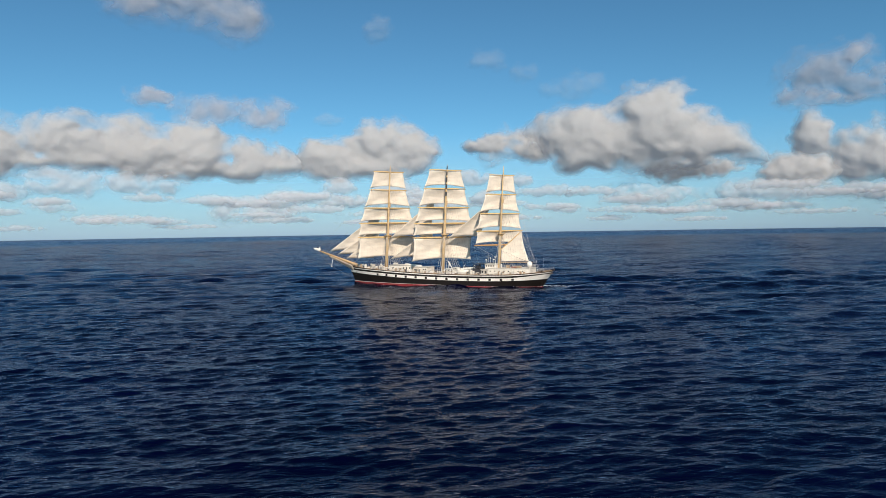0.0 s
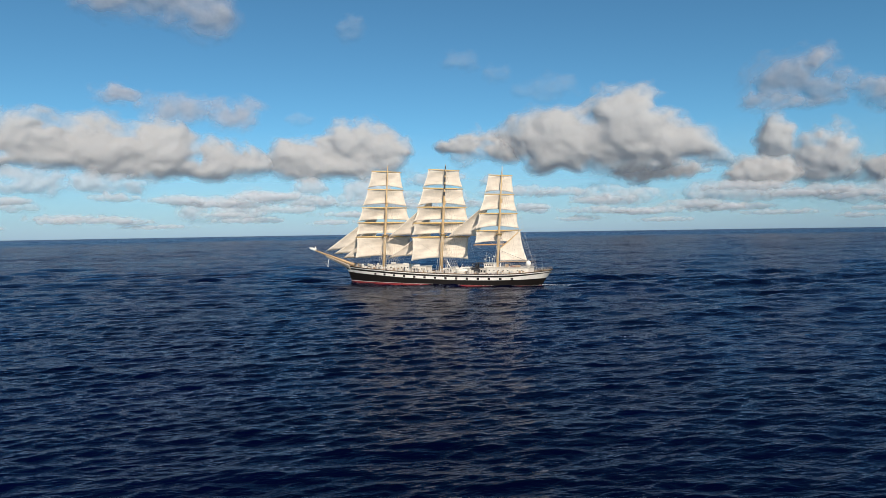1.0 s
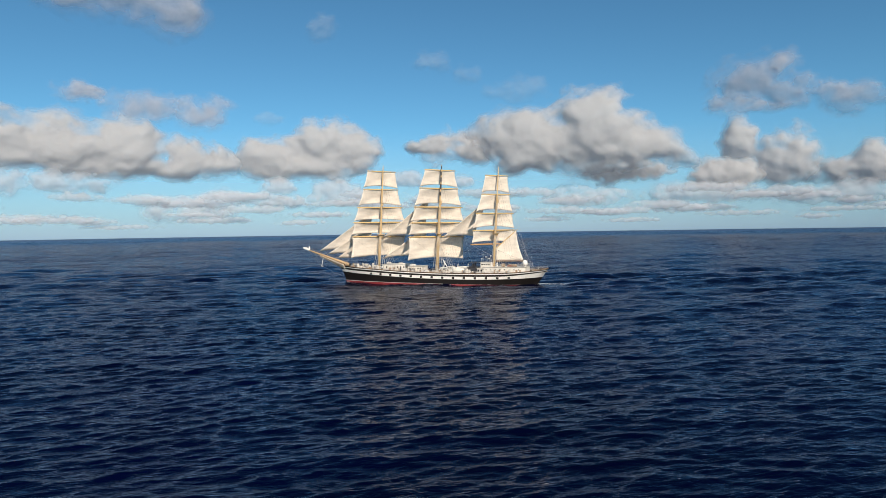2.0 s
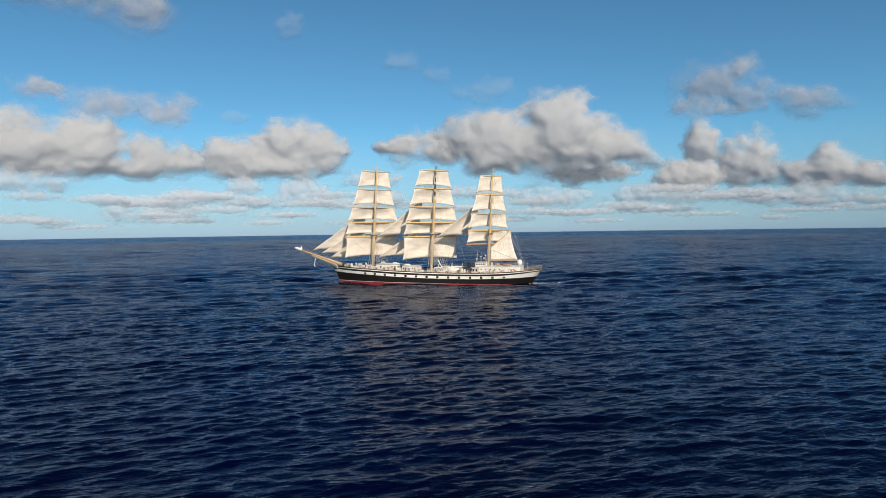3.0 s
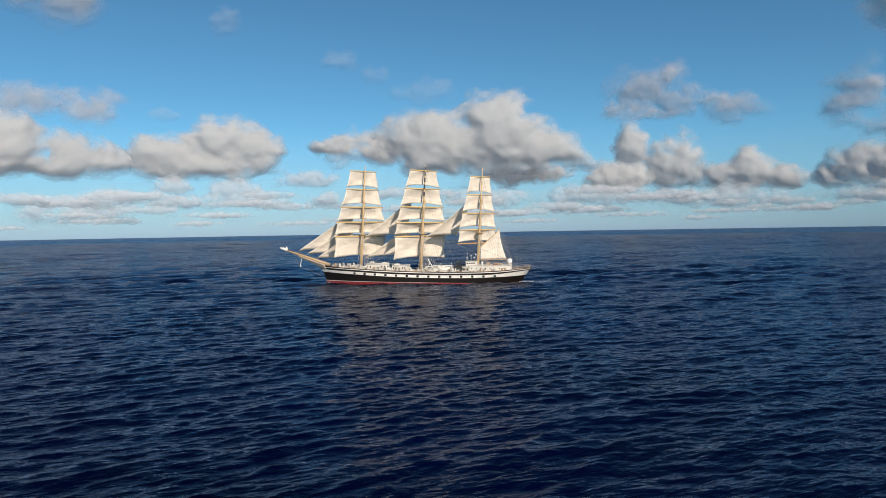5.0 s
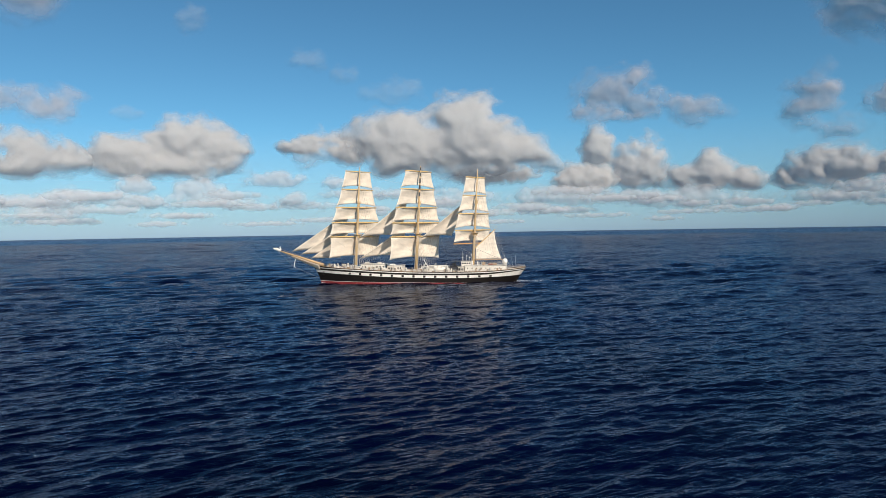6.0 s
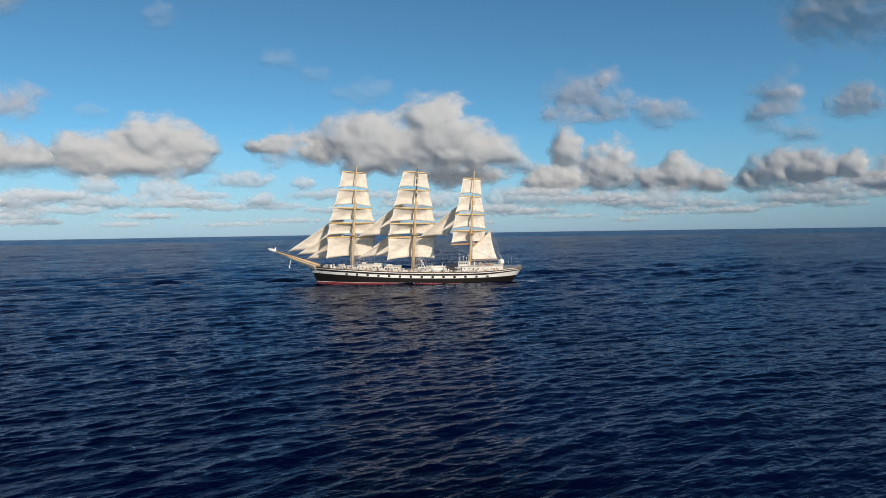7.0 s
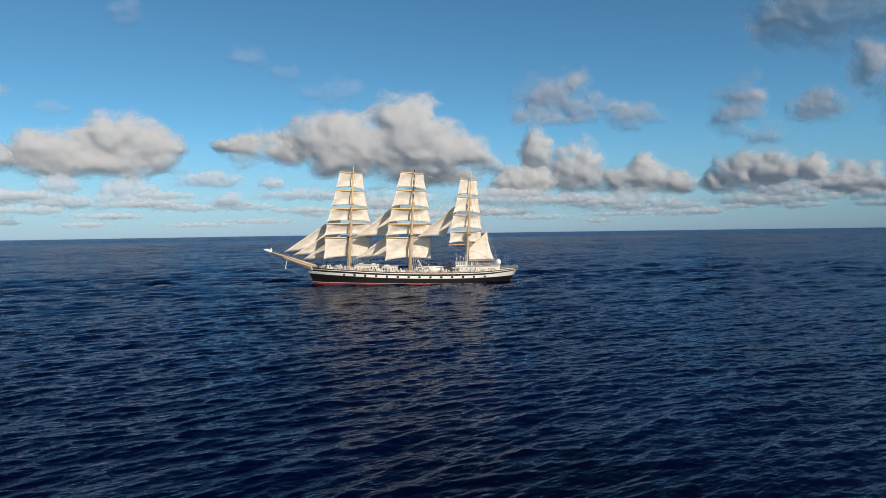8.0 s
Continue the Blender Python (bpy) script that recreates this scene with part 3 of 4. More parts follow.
def build_hull():
    smooth(part("hull_bottom", strake(lambda x: -2.5, red_z, levels=3), RED, ship, "dark red boot-topping at the waterline"))
    smooth(part("waterline_stripe", strake(red_z, lambda x: red_z(x) + max(0.02, 0.16 - 0.003 * (x + 40)), 0.012, 1), WHITE, ship, "thin white waterline stripe"))
    smooth(part("hull_side", strake(lambda x: red_z(x) + 0.02, lambda x: band_z(x) - band_half(x), levels=5), BLACK, ship, "black painted steel topsides"))
    smooth(part("white_band", strake(lambda x: band_z(x) - band_half(x), lambda x: band_z(x) + band_half(x), 0.03, 3), WHITE, ship, "white band with painted ports"))
    smooth(part("sheer_strake", strake(lambda x: band_z(x) + band_half(x), lambda x: band_z(x) + 1.3, 0.0, 2), BLACK, ship, "black strake over the white band"))
    smooth(part("upper_stripe", strake(lambda x: band_z(x) + 1.3, lambda x: band_z(x) + 1.62, 0.02, 1), WHITE, ship, "narrow white stripe under the rail"))
    smooth(part("bulwark", strake(lambda x: band_z(x) + 1.62, rail_z, -0.02, 2), BLACK, ship, "black bulwark"))
    # rail cap
    for name, height, out, r, mat in (("rail_cap", rail_z, 0.02, 0.10, TEAK),):
        bm = bmesh.new()
        for side in (-1, 1):
            pts = []
            for i in range(61):
                x = -48.5 + 93 * i / 60
                z = height(x)
                x = min(max(x, stem_x(z) + 0.1), stern_x(z) - 0.25)
                pts.append((x, side * (half_breadth(x, z) + out), z))
            tube(bm, pts, r, 6)
        part(name, bm, mat, ship)
    bm = bmesh.new()
    pts = [(x, half_breadth(x, deck_z(x)) - 0.05) for x in [-47 + 91 * i / 50 for i in range(51)]]
    left = [bm.verts.new((x, -y, deck_z(x))) for x, y in pts]
    right = [bm.verts.new((x, y, deck_z(x))) for x, y in pts]
    for i in range(50):
        bm.faces.new((left[i], left[i + 1], right[i + 1], right[i]))
    part("deck", bm, TEAK, ship, "scrubbed planked deck")
    # painted ports in the white band
    for k in range(14):
        x = -30.23 + 4.57 * k
        for side in (-1, 1):
            bm = bmesh.new()
            z = band_z(x) + 0.02
            y0, y1 = half_breadth(x - 0.5, z) + 0.045, half_breadth(x + 0.5, z) + 0.045
            f = [bm.verts.new((x - 0.5, side * y0, z - 0.42)), bm.verts.new((x + 0.5, side * y1, z - 0.42)),
                 bm.verts.new((x + 0.5, side * y1, z + 0.42)), bm.verts.new((x - 0.5, side * y0, z + 0.42))]
            face = bm.faces.new(f if side < 0 else f[::-1])
            ext = bmesh.ops.extrude_face_region(bm, geom=[face])
            for v in ext["geom"]:
                if isinstance(v, bmesh.types.BMVert):
                    v.co.y += side * 0.04
            part("gun_port", bm, BLACK, ship, "black square port lid")
    # rust-free hawse pipe and anchor on each bow
    for side in (-1, 1):
        bm = bmesh.new()
        x, z = -43.0, 4.6
        y = side * (half_breadth(x, z) + 0.15)
        tube(bm, [(x, y, z + 0.6), (x + 0.1, y, z - 0.9)], [0.14, 0.12])
        tube(bm, [(x - 0.5, y, z - 0.6), (x - 0.3, y, z - 0.9), (x + 0.1, y, z - 1.0), (x + 0.45, y, z - 0.9), (x + 0.65, y, z - 0.6)], [0.05, 0.14, 0.16, 0.14, 0.05])
        part("anchor", bm, BLACK, ship, "black stockless anchor in its hawse")


def build_bow():
    foot, tip = Vector((-43.0, 0, 7.7)), Vector((-64.3, 0, 14.6))
    bm = bmesh.new()
    tube(bm, [foot, foot.lerp(tip, 0.35), foot.lerp(tip, 0.75), tip], [0.62, 0.56, 0.40, 0.28], 12)
    sprit = smooth(part("bowsprit", bm, material("weathered_bowsprit_paint", (0.40, 0.27, 0.14), 0.55, vary=0.22), ship, "long buff-painted steel bowsprit"))
    # carved white ornament on the spar's end, with a folded net
    bm = bmesh.new()
    tube(bm, [(-62.6, 0, 14.15), (-63.8, 0, 14.7), (-65.0, 0, 15.0), (-65.9, 0, 15.35)], [0.40, 0.62, 0.50, 0.16], 9)
    tube(bm, [(-62.4, 0, 14.6), (-62.9, 0.1, 15.5), (-62.6, 0.1, 16.1)], [0.32, 0.30, 0.08], 7)
    tube(bm, [(-64.2, 0, 14.9), (-64.3, 0, 15.8)], [0.22, 0.05], 6)
    part("spar_end", bm, WHITE, sprit, "white wrapped end of the bowsprit")
    # beakhead under the spar, tapering from the stem
    bm = bmesh.new()
    for side in (-1, 1):
        grid = []
        for j in range(4):
            row = []
            for i in range(15):
                f = i / 14
                xt, zt = -44.5 - 13.0 * f, 7.9 + 4.1 * f
                lower = 5.4 + 5.9 * f ** 0.92
                z = zt + (lower - zt) * j / 3
                wide = (1 - f) ** 1.1 * (2.6 - 1.2 * j / 3) * (1 - 0.35 * (j / 3)) + 0.14
                row.append((xt, side * wide, z))
            grid.append(row)
        sheet(bm, grid, 0.12)
    smooth(part("beakhead", bm, material("cream_beakhead_paint", (0.54, 0.48, 0.39), 0.55, vary=0.12), ship, "cream beakhead between stem and bowsprit"))
    bm = bmesh.new()
    for side in (-1, 1):
        tube(bm, [(-44.2, side * 1.8, 6.8), (-50, side * 1.2, 9.0), (-57.2, side * 0.35, 11.75)], [0.14, 0.12, 0.08], 6)
    part("headrail", bm, TEAK, ship)
    bm = bmesh.new()
    tube(bm, [(-55.6, 0, 11.6), (-56.3, 0, 9.0), (-56.7, 0, 6.9)], [0.16, 0.13, 0.10], 7)
    tube(bm, [(-56.7, 0, 7.3), (-56.0, 0, 6.8)], [0.14, 0.06], 6)
    part("dolphin_striker", bm, WHITE, sprit, "short white spar under the bowsprit")
    bm = bmesh.new()
    for a, b in (((-64.2, 0, 14.4), (-56.6, 0, 7.1)), ((-56.6, 0, 7.1), (-45.8, 0, 2.4)), ((-60, 0, 13.1), (-56.6, 0, 7.1))):
        tube(bm, [a, b], 0.025, 5)
    for side in (-1, 1):
        tube(bm, [(-63.5, 0, 14.3), (-45.5, side * 2.8, 6.6)], 0.04, 5)
        tube(bm, [(-63.8, 0, 15.4), (-45.0, side * 2.2, 9.0)], 0.03, 5)
    part("bobstay", bm, ROPE, sprit)


# masts: foot x, top height, radius at deck, and yards as (height, length, brace angle from athwart, sail foot height or None)
def mast_x(foot, z):
    return foot + RAKE * (z - 5.6)


def yard_frame(foot, z, ang, ahead=1.15):
    """Middle of a yard before its mast, and its direction towards the starboard arm."""
    a = radians(ang)
    d = Vector((math.sin(a), math.cos(a), 0))
    fwd = Vector((-math.cos(a), math.sin(a), 0))
    return Vector((mast_x(foot, z), 0, z)) + fwd * ahead, d, fwd


def square_sail(foot, z0, l0, a0, z1, l1, a1, belly, arch, seed):
    c0, d0, f0 = yard_frame(foot, z0 - 0.25, a0)
    c1, d1, f1 = yard_frame(foot, z1, a1)
    rng = random.Random(seed)
    nu, nv = 18, 12
    ph = rng.random() * 6
    grid = []
    for j in range(nv + 1):
        v = j / nv
        row = []
        for i in range(nu + 1):
            u = 2 * i / nu - 1
            top = c0 + d0 * (u * l0 / 2)
            bot = c1 + d1 * (u * l1 / 2)
            bot.z += 0.85 * arch * (1 - u * u)
            p = top.lerp(bot, v)
            leech = 1 - 0.035 * math.sin(v * math.pi) * abs(u) ** 3
            mid = c0.lerp(c1, v)
            p = Vector((mid.x + (p.x - mid.x) * leech, mid.y + (p.y - mid.y) * leech, p.z))
            full = belly * (1 - abs(u) ** 2.4) * math.sin(min(v * 1.15, 1.0) * math.pi * 0.62) ** 0.9
            wrinkle = 0.07 * math.sin(u * 7 + ph + v * 3) * v + 0.05 * math.sin(v * 9 + u * 4 + ph)
            row.append(p + f0.lerp(f1, v) * (full + wrinkle))
        grid.append(row)
    return sheet(bmesh.new(), grid, 0.05)


def yard_mesh(foot, z, length, ang, r):
    c, d, f = yard_frame(foot, z, ang, 0.95)
    bm = bmesh.new()
    h = length / 2
    tube(bm, [c - d * h, c - d * h * 0.6, c, c + d * h * 0.6, c + d * h], [r * 0.5, r * 0.85, r, r * 0.85, r * 0.5], 10)
    tube(bm, [c, c - f * 0.95], r * 0.7, 6)                      # truss to the mast
    for s in (-0.9, -0.6, -0.3, 0.3, 0.6, 0.9):                  # bands and jackstay eyes
        q = c + d * h * s
        tube(bm, [q - d * 0.12, q + d * 0.12], r * 1.12, 8)
    tube(bm, [c - d * h * 0.97 + Vector((0, 0, r)), c + d * h * 0.97 + Vector((0, 0, r))], 0.05, 5)
    return bm


def line(bm, a, b, r=0.035, sag=0.0):
    a, b = Vector(a), Vector(b)
    if sag:
        tube(bm, [a.lerp(b, k / 6) - Vector((0, 0, sag * 4 * (k / 6) * (1 - k / 6))) for k in range(7)], r, 4)
    else:
        tube(bm, [a, b], r, 4)


def build_mast(name, foot, top, thick, yards, seed, label):
    bm = bmesh.new()
    zs = [3.5, 18, 19.5, 33, 34.5, top - 2.5, top]
    rs = [thick, thick * 0.92, thick * 0.8, thick * 0.66, thick * 0.52, thick * 0.34, thick * 0.12]
    tube(bm, [(mast_x(foot, z), 0, z) for z in zs], rs, 14)
    mast = smooth(part(name, bm, BUFF, ship, label))
    # tops: small platforms with rims
    for z, s in ((20.6, 1.7), (34.2, 0.75)):
        bm = bmesh.new()
        x = mast_x(foot, z)
        tube(bm, [(x + 0.3, 0, z), (x + 0.3, 0, z + 0.16)], [s, s], 12)
        tube(bm, [(x + 0.2, 0, z - 1.3), (x + 0.2, 0, z)], [thick * 0.85, s * 0.75], 10)
        for k in range(8):
            a = k * math.tau / 8
            p = (x + 0.3 + 0.95 * s * math.cos(a), 0.95 * s * math.sin(a), z + 0.15)
            line(bm, p, (p[0], p[1], z + 1.0), 0.03)
        part("mast_top", bm, BUFF, mast)
    for k, (z, length, ang, sail) in enumerate(yards):
        r = 0.12 + 0.0066 * length
        smooth(part("yard", yard_mesh(foot, z, length, ang, r), ORANGE if sail is None else YARD, mast, "bare orange yard" if sail is None else ""))
        if sail is not None:
            z1, l1, a1, arch = sail
            bm = square_sail(foot, z, length * 0.95, ang, z1, l1, a1, 0.075 * length, arch, seed + k)
            smooth(part("square_sail", bm, CANVAS, mast, "cream canvas square sail, set and full"))
    # shrouds with ratlines, backstays
    for side in (-1, 1):
        bm = bmesh.new()
        hound = Vector((mast_x(foot, 20.4), 0, 20.4))
        feet = []
        for k in range(6):
            x = foot + 0.3 + 1.15 * k
            y = side * (half_breadth(x, rail_z(x)) + 0.08)
            feet.append(Vector((x, y, rail_z(x) - 0.3)))
            line(bm, feet[-1], hound + Vector((0.1 * k - 0.2, side * 0.5, 0)), 0.045)
        for j in range(1, 16):
            f = j / 17
            line(bm, feet[0].lerp(hound, f), feet[-1].lerp(hound, f), 0.012)
        part("shroud_ladder", bm, PALEROPE, mast)
        for k, z in enumerate((33.5, 36, top - 5, top - 2)):
            bm = bmesh.new()
            x = foot + 7.6 + 0.9 * k
            line(bm, (x, side * (half_breadth(x, rail_z(x)) + 0.05), rail_z(x)), (mast_x(foot, z), 0, z), 0.02)
            part("backstay", bm, ROPE, mast)
        bm = bmesh.new()
        for k in range(5):
            z0 = 20.6
            line(bm, (mast_x(foot, z0) + 0.25 * k, side * 1.8, z0 + 0.1), (mast_x(foot, 33.8), side * 0.2, 33.8), 0.018)
        part("topmast_shrouds", bm, ROPE, mast)
    # lifts, braces, clew lines
    bm = bmesh.new()
    for k, (z, length, ang, sail) in enumerate(yards):
        c, d, f = yard_frame(foot, z, ang, 0.95)
        for s in (-1, 1):
            arm = c + d * s * length * 0.48
            line(bm, arm, (mast_x(foot, z + 4), 0, min(z + 4, top - 0.5)), 0.014)
            x = foot + 21 - 1.6 * k
            x = min(x, 41)
            line(bm, arm, (x, s * (half_breadth(x, rail_z(x)) - 0.3), rail_z(x)) if z < 23 else (mast_x(foot + 26.5, z - 7), 0, max(z - 7, 12)) if foot < 15 else (36 + 0.6 * k, s * 3, rail_z(36)), 0.024 if z < 23 else 0.014, 0.5)
    part("running_rigging", bm, PALEROPE, mast)
    return mast


def staysail(tack, head, clew, belly, hollow=0.06):
    """A three-cornered sail, its luff from tack to head, bellied towards starboard."""
    tack, head, clew = Vector(tack), Vector(head), Vector(clew)
    grid = []
    n = 12
    for j in range(n + 1):
        v = j / n                                   # from head (0) to foot (1)
        luff = head.lerp(tack, v)
        leech = head.lerp(clew, v)
        chord = leech - luff
        row = []
        for i in range(n + 1):
            u = i / n
            p = luff.lerp(leech, u)
            p.y += belly * math.sin(u * math.pi) * math.sin(min(v * 0.8 + 0.05, 1) * math.pi) ** 0.8
            p += Vector((0, 0, 1)) * hollow * chord.length * (v ** 3) * math.sin(u * math.pi)
            row.append(p)
        grid.append(row)
    return sheet(bmesh.new(), grid, 0.05)


FORE, MAIN, MIZZEN = -29.2, -2.82, 21.5


def build_rig():
    fore = build_mast("mast", FORE, 50.4, 0.68, (
        (47.7, 14.6, 36, (40.7, 17.0, 37, 1.3)),
        (40.0, 17.8, 37, (33.0, 21.2, 38.5, 1.4)),
        (32.3, 22.2, 38.5, (26.6, 24.4, 41, 1.0)),
        (25.9, 25.4, 41, (20.8, 25.4, 44, 0.8)),
        (19.9, 25.8, 44, (11.0, 25.0, 44, 0.9))), 11, "buff-painted foremast")
    main = build_mast("mast", MAIN, 49.5, 0.72, (
        (47.2, 15.8, 37, (40.2, 19.2, 38, 1.4)),
        (39.6, 20.2, 38, (32.4, 23.4, 39, 1.5)),
        (31.8, 24.4, 39, (26.0, 26.2, 41, 1.0)),
        (25.3, 27.0, 41, (20.4, 26.8, 44, 0.8)),
        (19.5, 27.4, 44, (9.9, 26.4, 44, 1.1))), 31, "buff-painted mainmast with dark topgallant pole")
    miz = build_mast("mast", MIZZEN, 47.6, 0.60, (
        (44.0, 12.0, 40, (37.0, 14.0, 40, 1.2)),
        (36.4, 14.8, 40, (29.4, 18.2, 41, 1.3)),
        (28.7, 19.0, 41, (22.6, 20.6, 42, 1.2)),
        (21.8, 21.2, 42, (16.9, 20.6, 43, 0.7)),
        (16.2, 22.0, 43, None)), 51, "buff-painted mizzenmast")
    # dark exhaust-blackened pole at the head of the mainmast
    for z0, z1, r in ((36.6, 38.3, 0.40), (39.4, 41.4, 0.37), (42.2, 44.2, 0.33), (45.0, 46.6, 0.29), (47.2, 48.8, 0.22)):
        part("mast_sleeve", tube(bmesh.new(), [(mast_x(MAIN, z0), 0, z0), (mast_x(MAIN, z1), 0, z1)], r, 9), DARK, main, "dark blackened sleeve on the mast pole")
    # staysails between the masts
    for t, h, c, bel in (((-27.3, 0, 19.4), (-6.0, 0, 35.6), (-9.5, 3.2, 19.6), 1.2), ((-27.3, 0, 10.4), (-7.0, 0, 24.0), (-9.0, 3.4, 10.8), 1.2)):
        smooth(part("staysail", staysail(t, h, c, bel), CANVAS, fore, "cream three-cornered staysail"))
    smooth(part("staysail", staysail((-0.6, 0, 18.8), (19.5, 0, 34.6), (12.5, 3.0, 19.6), 1.2), CANVAS, main, "cream three-cornered staysail"))
    for t, h, c in (((-57.8, 0, 13.7), (-30.6, 0, 31.4), (-37.0, 2.6, 16.4)), ((-53.8, 0, 12.4), (-31.0, 0, 25.4), (-37.0, 2.6, 13.6)), ((-49.0, 0, 10.7), (-32.0, 0, 22.2), (-36.5, 2.4, 10.9))):
        smooth(part("jib", staysail(t, h, c, 1.1, 0.0), CANVAS, fore, "cream jib set from the bowsprit"))
    # spanker with gaff and boom
    throat, peak = Vector((22.9, 0, 14.6)), Vector((30.6, 2.0, 21.6))
    tack, clew = Vector((22.7, 0, 9.7)), Vector((33.4, 2.6, 9.6))
    grid = []
    for j in range(13):
        v = j / 12
        a, b = throat.lerp(tack, v), peak.lerp(clew, v)
        b.x -= 0.5 * math.sin(v * math.pi)
        grid.append([a.lerp(b, i / 12) + Vector((0, 0.9 * math.sin(i / 12 * math.pi) * math.sin((0.15 + 0.7 * v) * math.pi), 0)) for i in range(13)])
    smooth(part("spanker_sail", sheet(bmesh.new(), grid, 0.05), CANVAS, miz, "cream gaff-headed spanker sail"))
    bm = bmesh.new()
    for k in range(9):
        a = Vector((23.6, -0.1, 13.6)).lerp(Vector((31.6, 1.7, 10.1)), k / 8)
        tube(bm, [a, a + Vector((0.55, 0.1, -0.24))], [0.10, 0.06], 5)
    part("brail", bm, DARK, miz, "dark brailing line across the spanker")
    bm = bmesh.new()
    tube(bm, [throat - Vector((0.6, 0, 0.5)), peak + Vector((0.6, 0.15, 0.55))], [0.20, 0.12], 8)
    part("gaff", bm, YARD, miz)
    bm = bmesh.new()
    tube(bm, [tack - Vector((0.4, 0, 0.4)), clew + Vector((1.6, 0.3, -0.4))], [0.24, 0.16], 8)
    part("boom", bm, TEAK, miz)
    bm = bmesh.new()
    line(bm, peak, (34.5, -4.5, 6.4), 0.03)
    line(bm, peak, (34.5, 4.5, 6.4), 0.03)
    line(bm, peak, (mast_x(MIZZEN, 33), 0, 33), 0.03)
    line(bm, clew + Vector((1.4, 0, 0)), peak, 0.03)
    part("vang", bm, ROPE, miz)
    # standing stays
    for mast, pairs in ((fore, (((-45.5, 8.6), (FORE, 20.4)), ((-50.5, 10.2), (FORE, 24)), ((-56.0, 12.0), (FORE, 33)), ((-60.0, 13.3), (FORE, 38)), ((-64.0, 14.7), (FORE, 47)))),
                        (main, (((-27.6, 6.5), (MAIN, 20.4)), ((-28.6, 9.5), (MAIN, 25.6)), ((-28.0, 19.0), (MAIN, 36.5)), ((-27.0, 34), (MAIN, 46.5)))),
                        (miz, (((-1.0, 6.5), (MIZZEN, 20.4)), ((-1.8, 9.0), (MIZZEN, 27)), ((-1.4, 18.6), (MIZZEN, 36)), ((-1.0, 33), (MIZZEN, 44))))):
        for (x, z), (foot, zt) in pairs:
            bm = bmesh.new()
            line(bm, (x, 0, z), (mast_x(foot, zt), 0, zt), 0.03 if zt < 27 else 0.015)
            part("stay", bm, ROPE, mast)


def house(name, x0, x1, half, z0, z1, label, windows=(), doors=(), overhang=0.25):
    """A steel deckhouse: walls, roof slab with rim, portlights and doors on both sides."""
    bm = bmesh.new()
    block(bm, x0, x1, -half, half, z0, z1, 0.12)
    for k in range(1, max(int((x1 - x0) / 2.2), 1)):           # stiffeners
        x = x0 + (x1 - x0) * k / max(int((x1 - x0) / 2.2), 1)
        for s in (-1, 1):
            block(bm, x - 0.04, x + 0.04, s * half - 0.05, s * half + 0.05, z0, z1 - 0.05, 0)
    h = part(name, bm, CREAM, ship, label)
    bm = bmesh.new()
    block(bm, x0 - overhang, x1 + overhang, -half - overhang, half + overhang, z1, z1 + 0.16, 0.05)
    part("roof", bm, GREYWHITE, h)
    for x, z, w, hh in windows:
        for s in (-1, 1):
            bm = bmesh.new()
            block(bm, x - w / 2, x + w / 2, s * half - 0.06, s * half + 0.06, z - hh / 2, z + hh / 2, 0.05)
            part("window", bm, GLASS, h, "dark window")
    for x, w in doors:
        for s in (-1, 1):
            bm = bmesh.new()
            block(bm, x - w / 2, x + w / 2, s * half - 0.07, s * half + 0.07, z0 + 0.25, z0 + 2.2, 0.08)
            part("door", bm, TEAK, h, "brown deckhouse door")
    return h


def railing(name, pts, high=1.05, gap=1.5, parent=None):
    """Guard rail of posts and three wires along a line of deck points."""
    bm = bmesh.new()
    pts = [Vector(p) for p in pts]
    for a, b in zip(pts, pts[1:]):
        n = max(int((b - a).length / gap), 1)
        for k in range(n + 1):
            p = a.lerp(b, k / n)
            tube(bm, [p, p + Vector((0, 0, high))], 0.035, 5)
        for f in (0.4, 0.7, 1.0):
            tube(bm, [a + Vector((0, 0, high * f)), b + Vector((0, 0, high * f))], 0.03 if f == 1 else 0.018, 4)
    return part(name, bm, GREYWHITE, parent or ship)


def lifeboat(x, y, z, length, label):
    """An enclosed lifeboat: rounded hull, canopy, keel, hanging in a pair of davits."""
    bm = bmesh.new()
    rows = []
    for i in range(13):
        f = i / 12
        w = math.sin(math.pi * (0.06 + 0.88 * f)) ** 0.5
        ring = []
        for k in range(14):
            a = k * math.tau / 14
            zz = math.sin(a) * (0.95 if a < math.pi else 1.0)
            ring.append(bm.verts.new((x + (f - 0.5) * length, y + 1.25 * w * math.cos(a), z + 1.0 * zz * w ** 0.7 + 0.12 * (2 * f - 1) ** 2)))
        rows.append(ring)
    for u, v in zip(rows, rows[1:]):
        for k in range(14):
            bm.faces.new((u[k], u[(k + 1) % 14], v[(k + 1) % 14], v[k]))
    bm.faces.new(rows[0][::-1])
    bm.faces.new(rows[-1])
    b = smooth(part("lifeboat", bm, CREAM, ship, label))
    bm = bmesh.new()
    tube(bm, [(x - length / 2, y, z), (x - length * 0.3, y, z - 0.95), (x + length * 0.3, y, z - 0.95), (x + length / 2, y, z)], 0.08, 6)
    part("keel", bm, DARK, b)
    bm = bmesh.new()
    s = -1 if y < 0 else 1
    for e in (-0.36, 0.36):
        px = x + e * length
        tube(bm, [(px, y - s * 1.6, z - 3.0), (px, y - s * 1.6, z + 0.9), (px, y - s * 0.9, z + 1.7), (px, y, z + 1.9)], [0.16, 0.15, 0.13, 0.09], 6)
        tube(bm, [(px, y, z + 1.9), (px, y, z + 0.9)], 0.04, 5)
    part("davit", bm, GREYWHITE, b, "white boat davit")
    return b


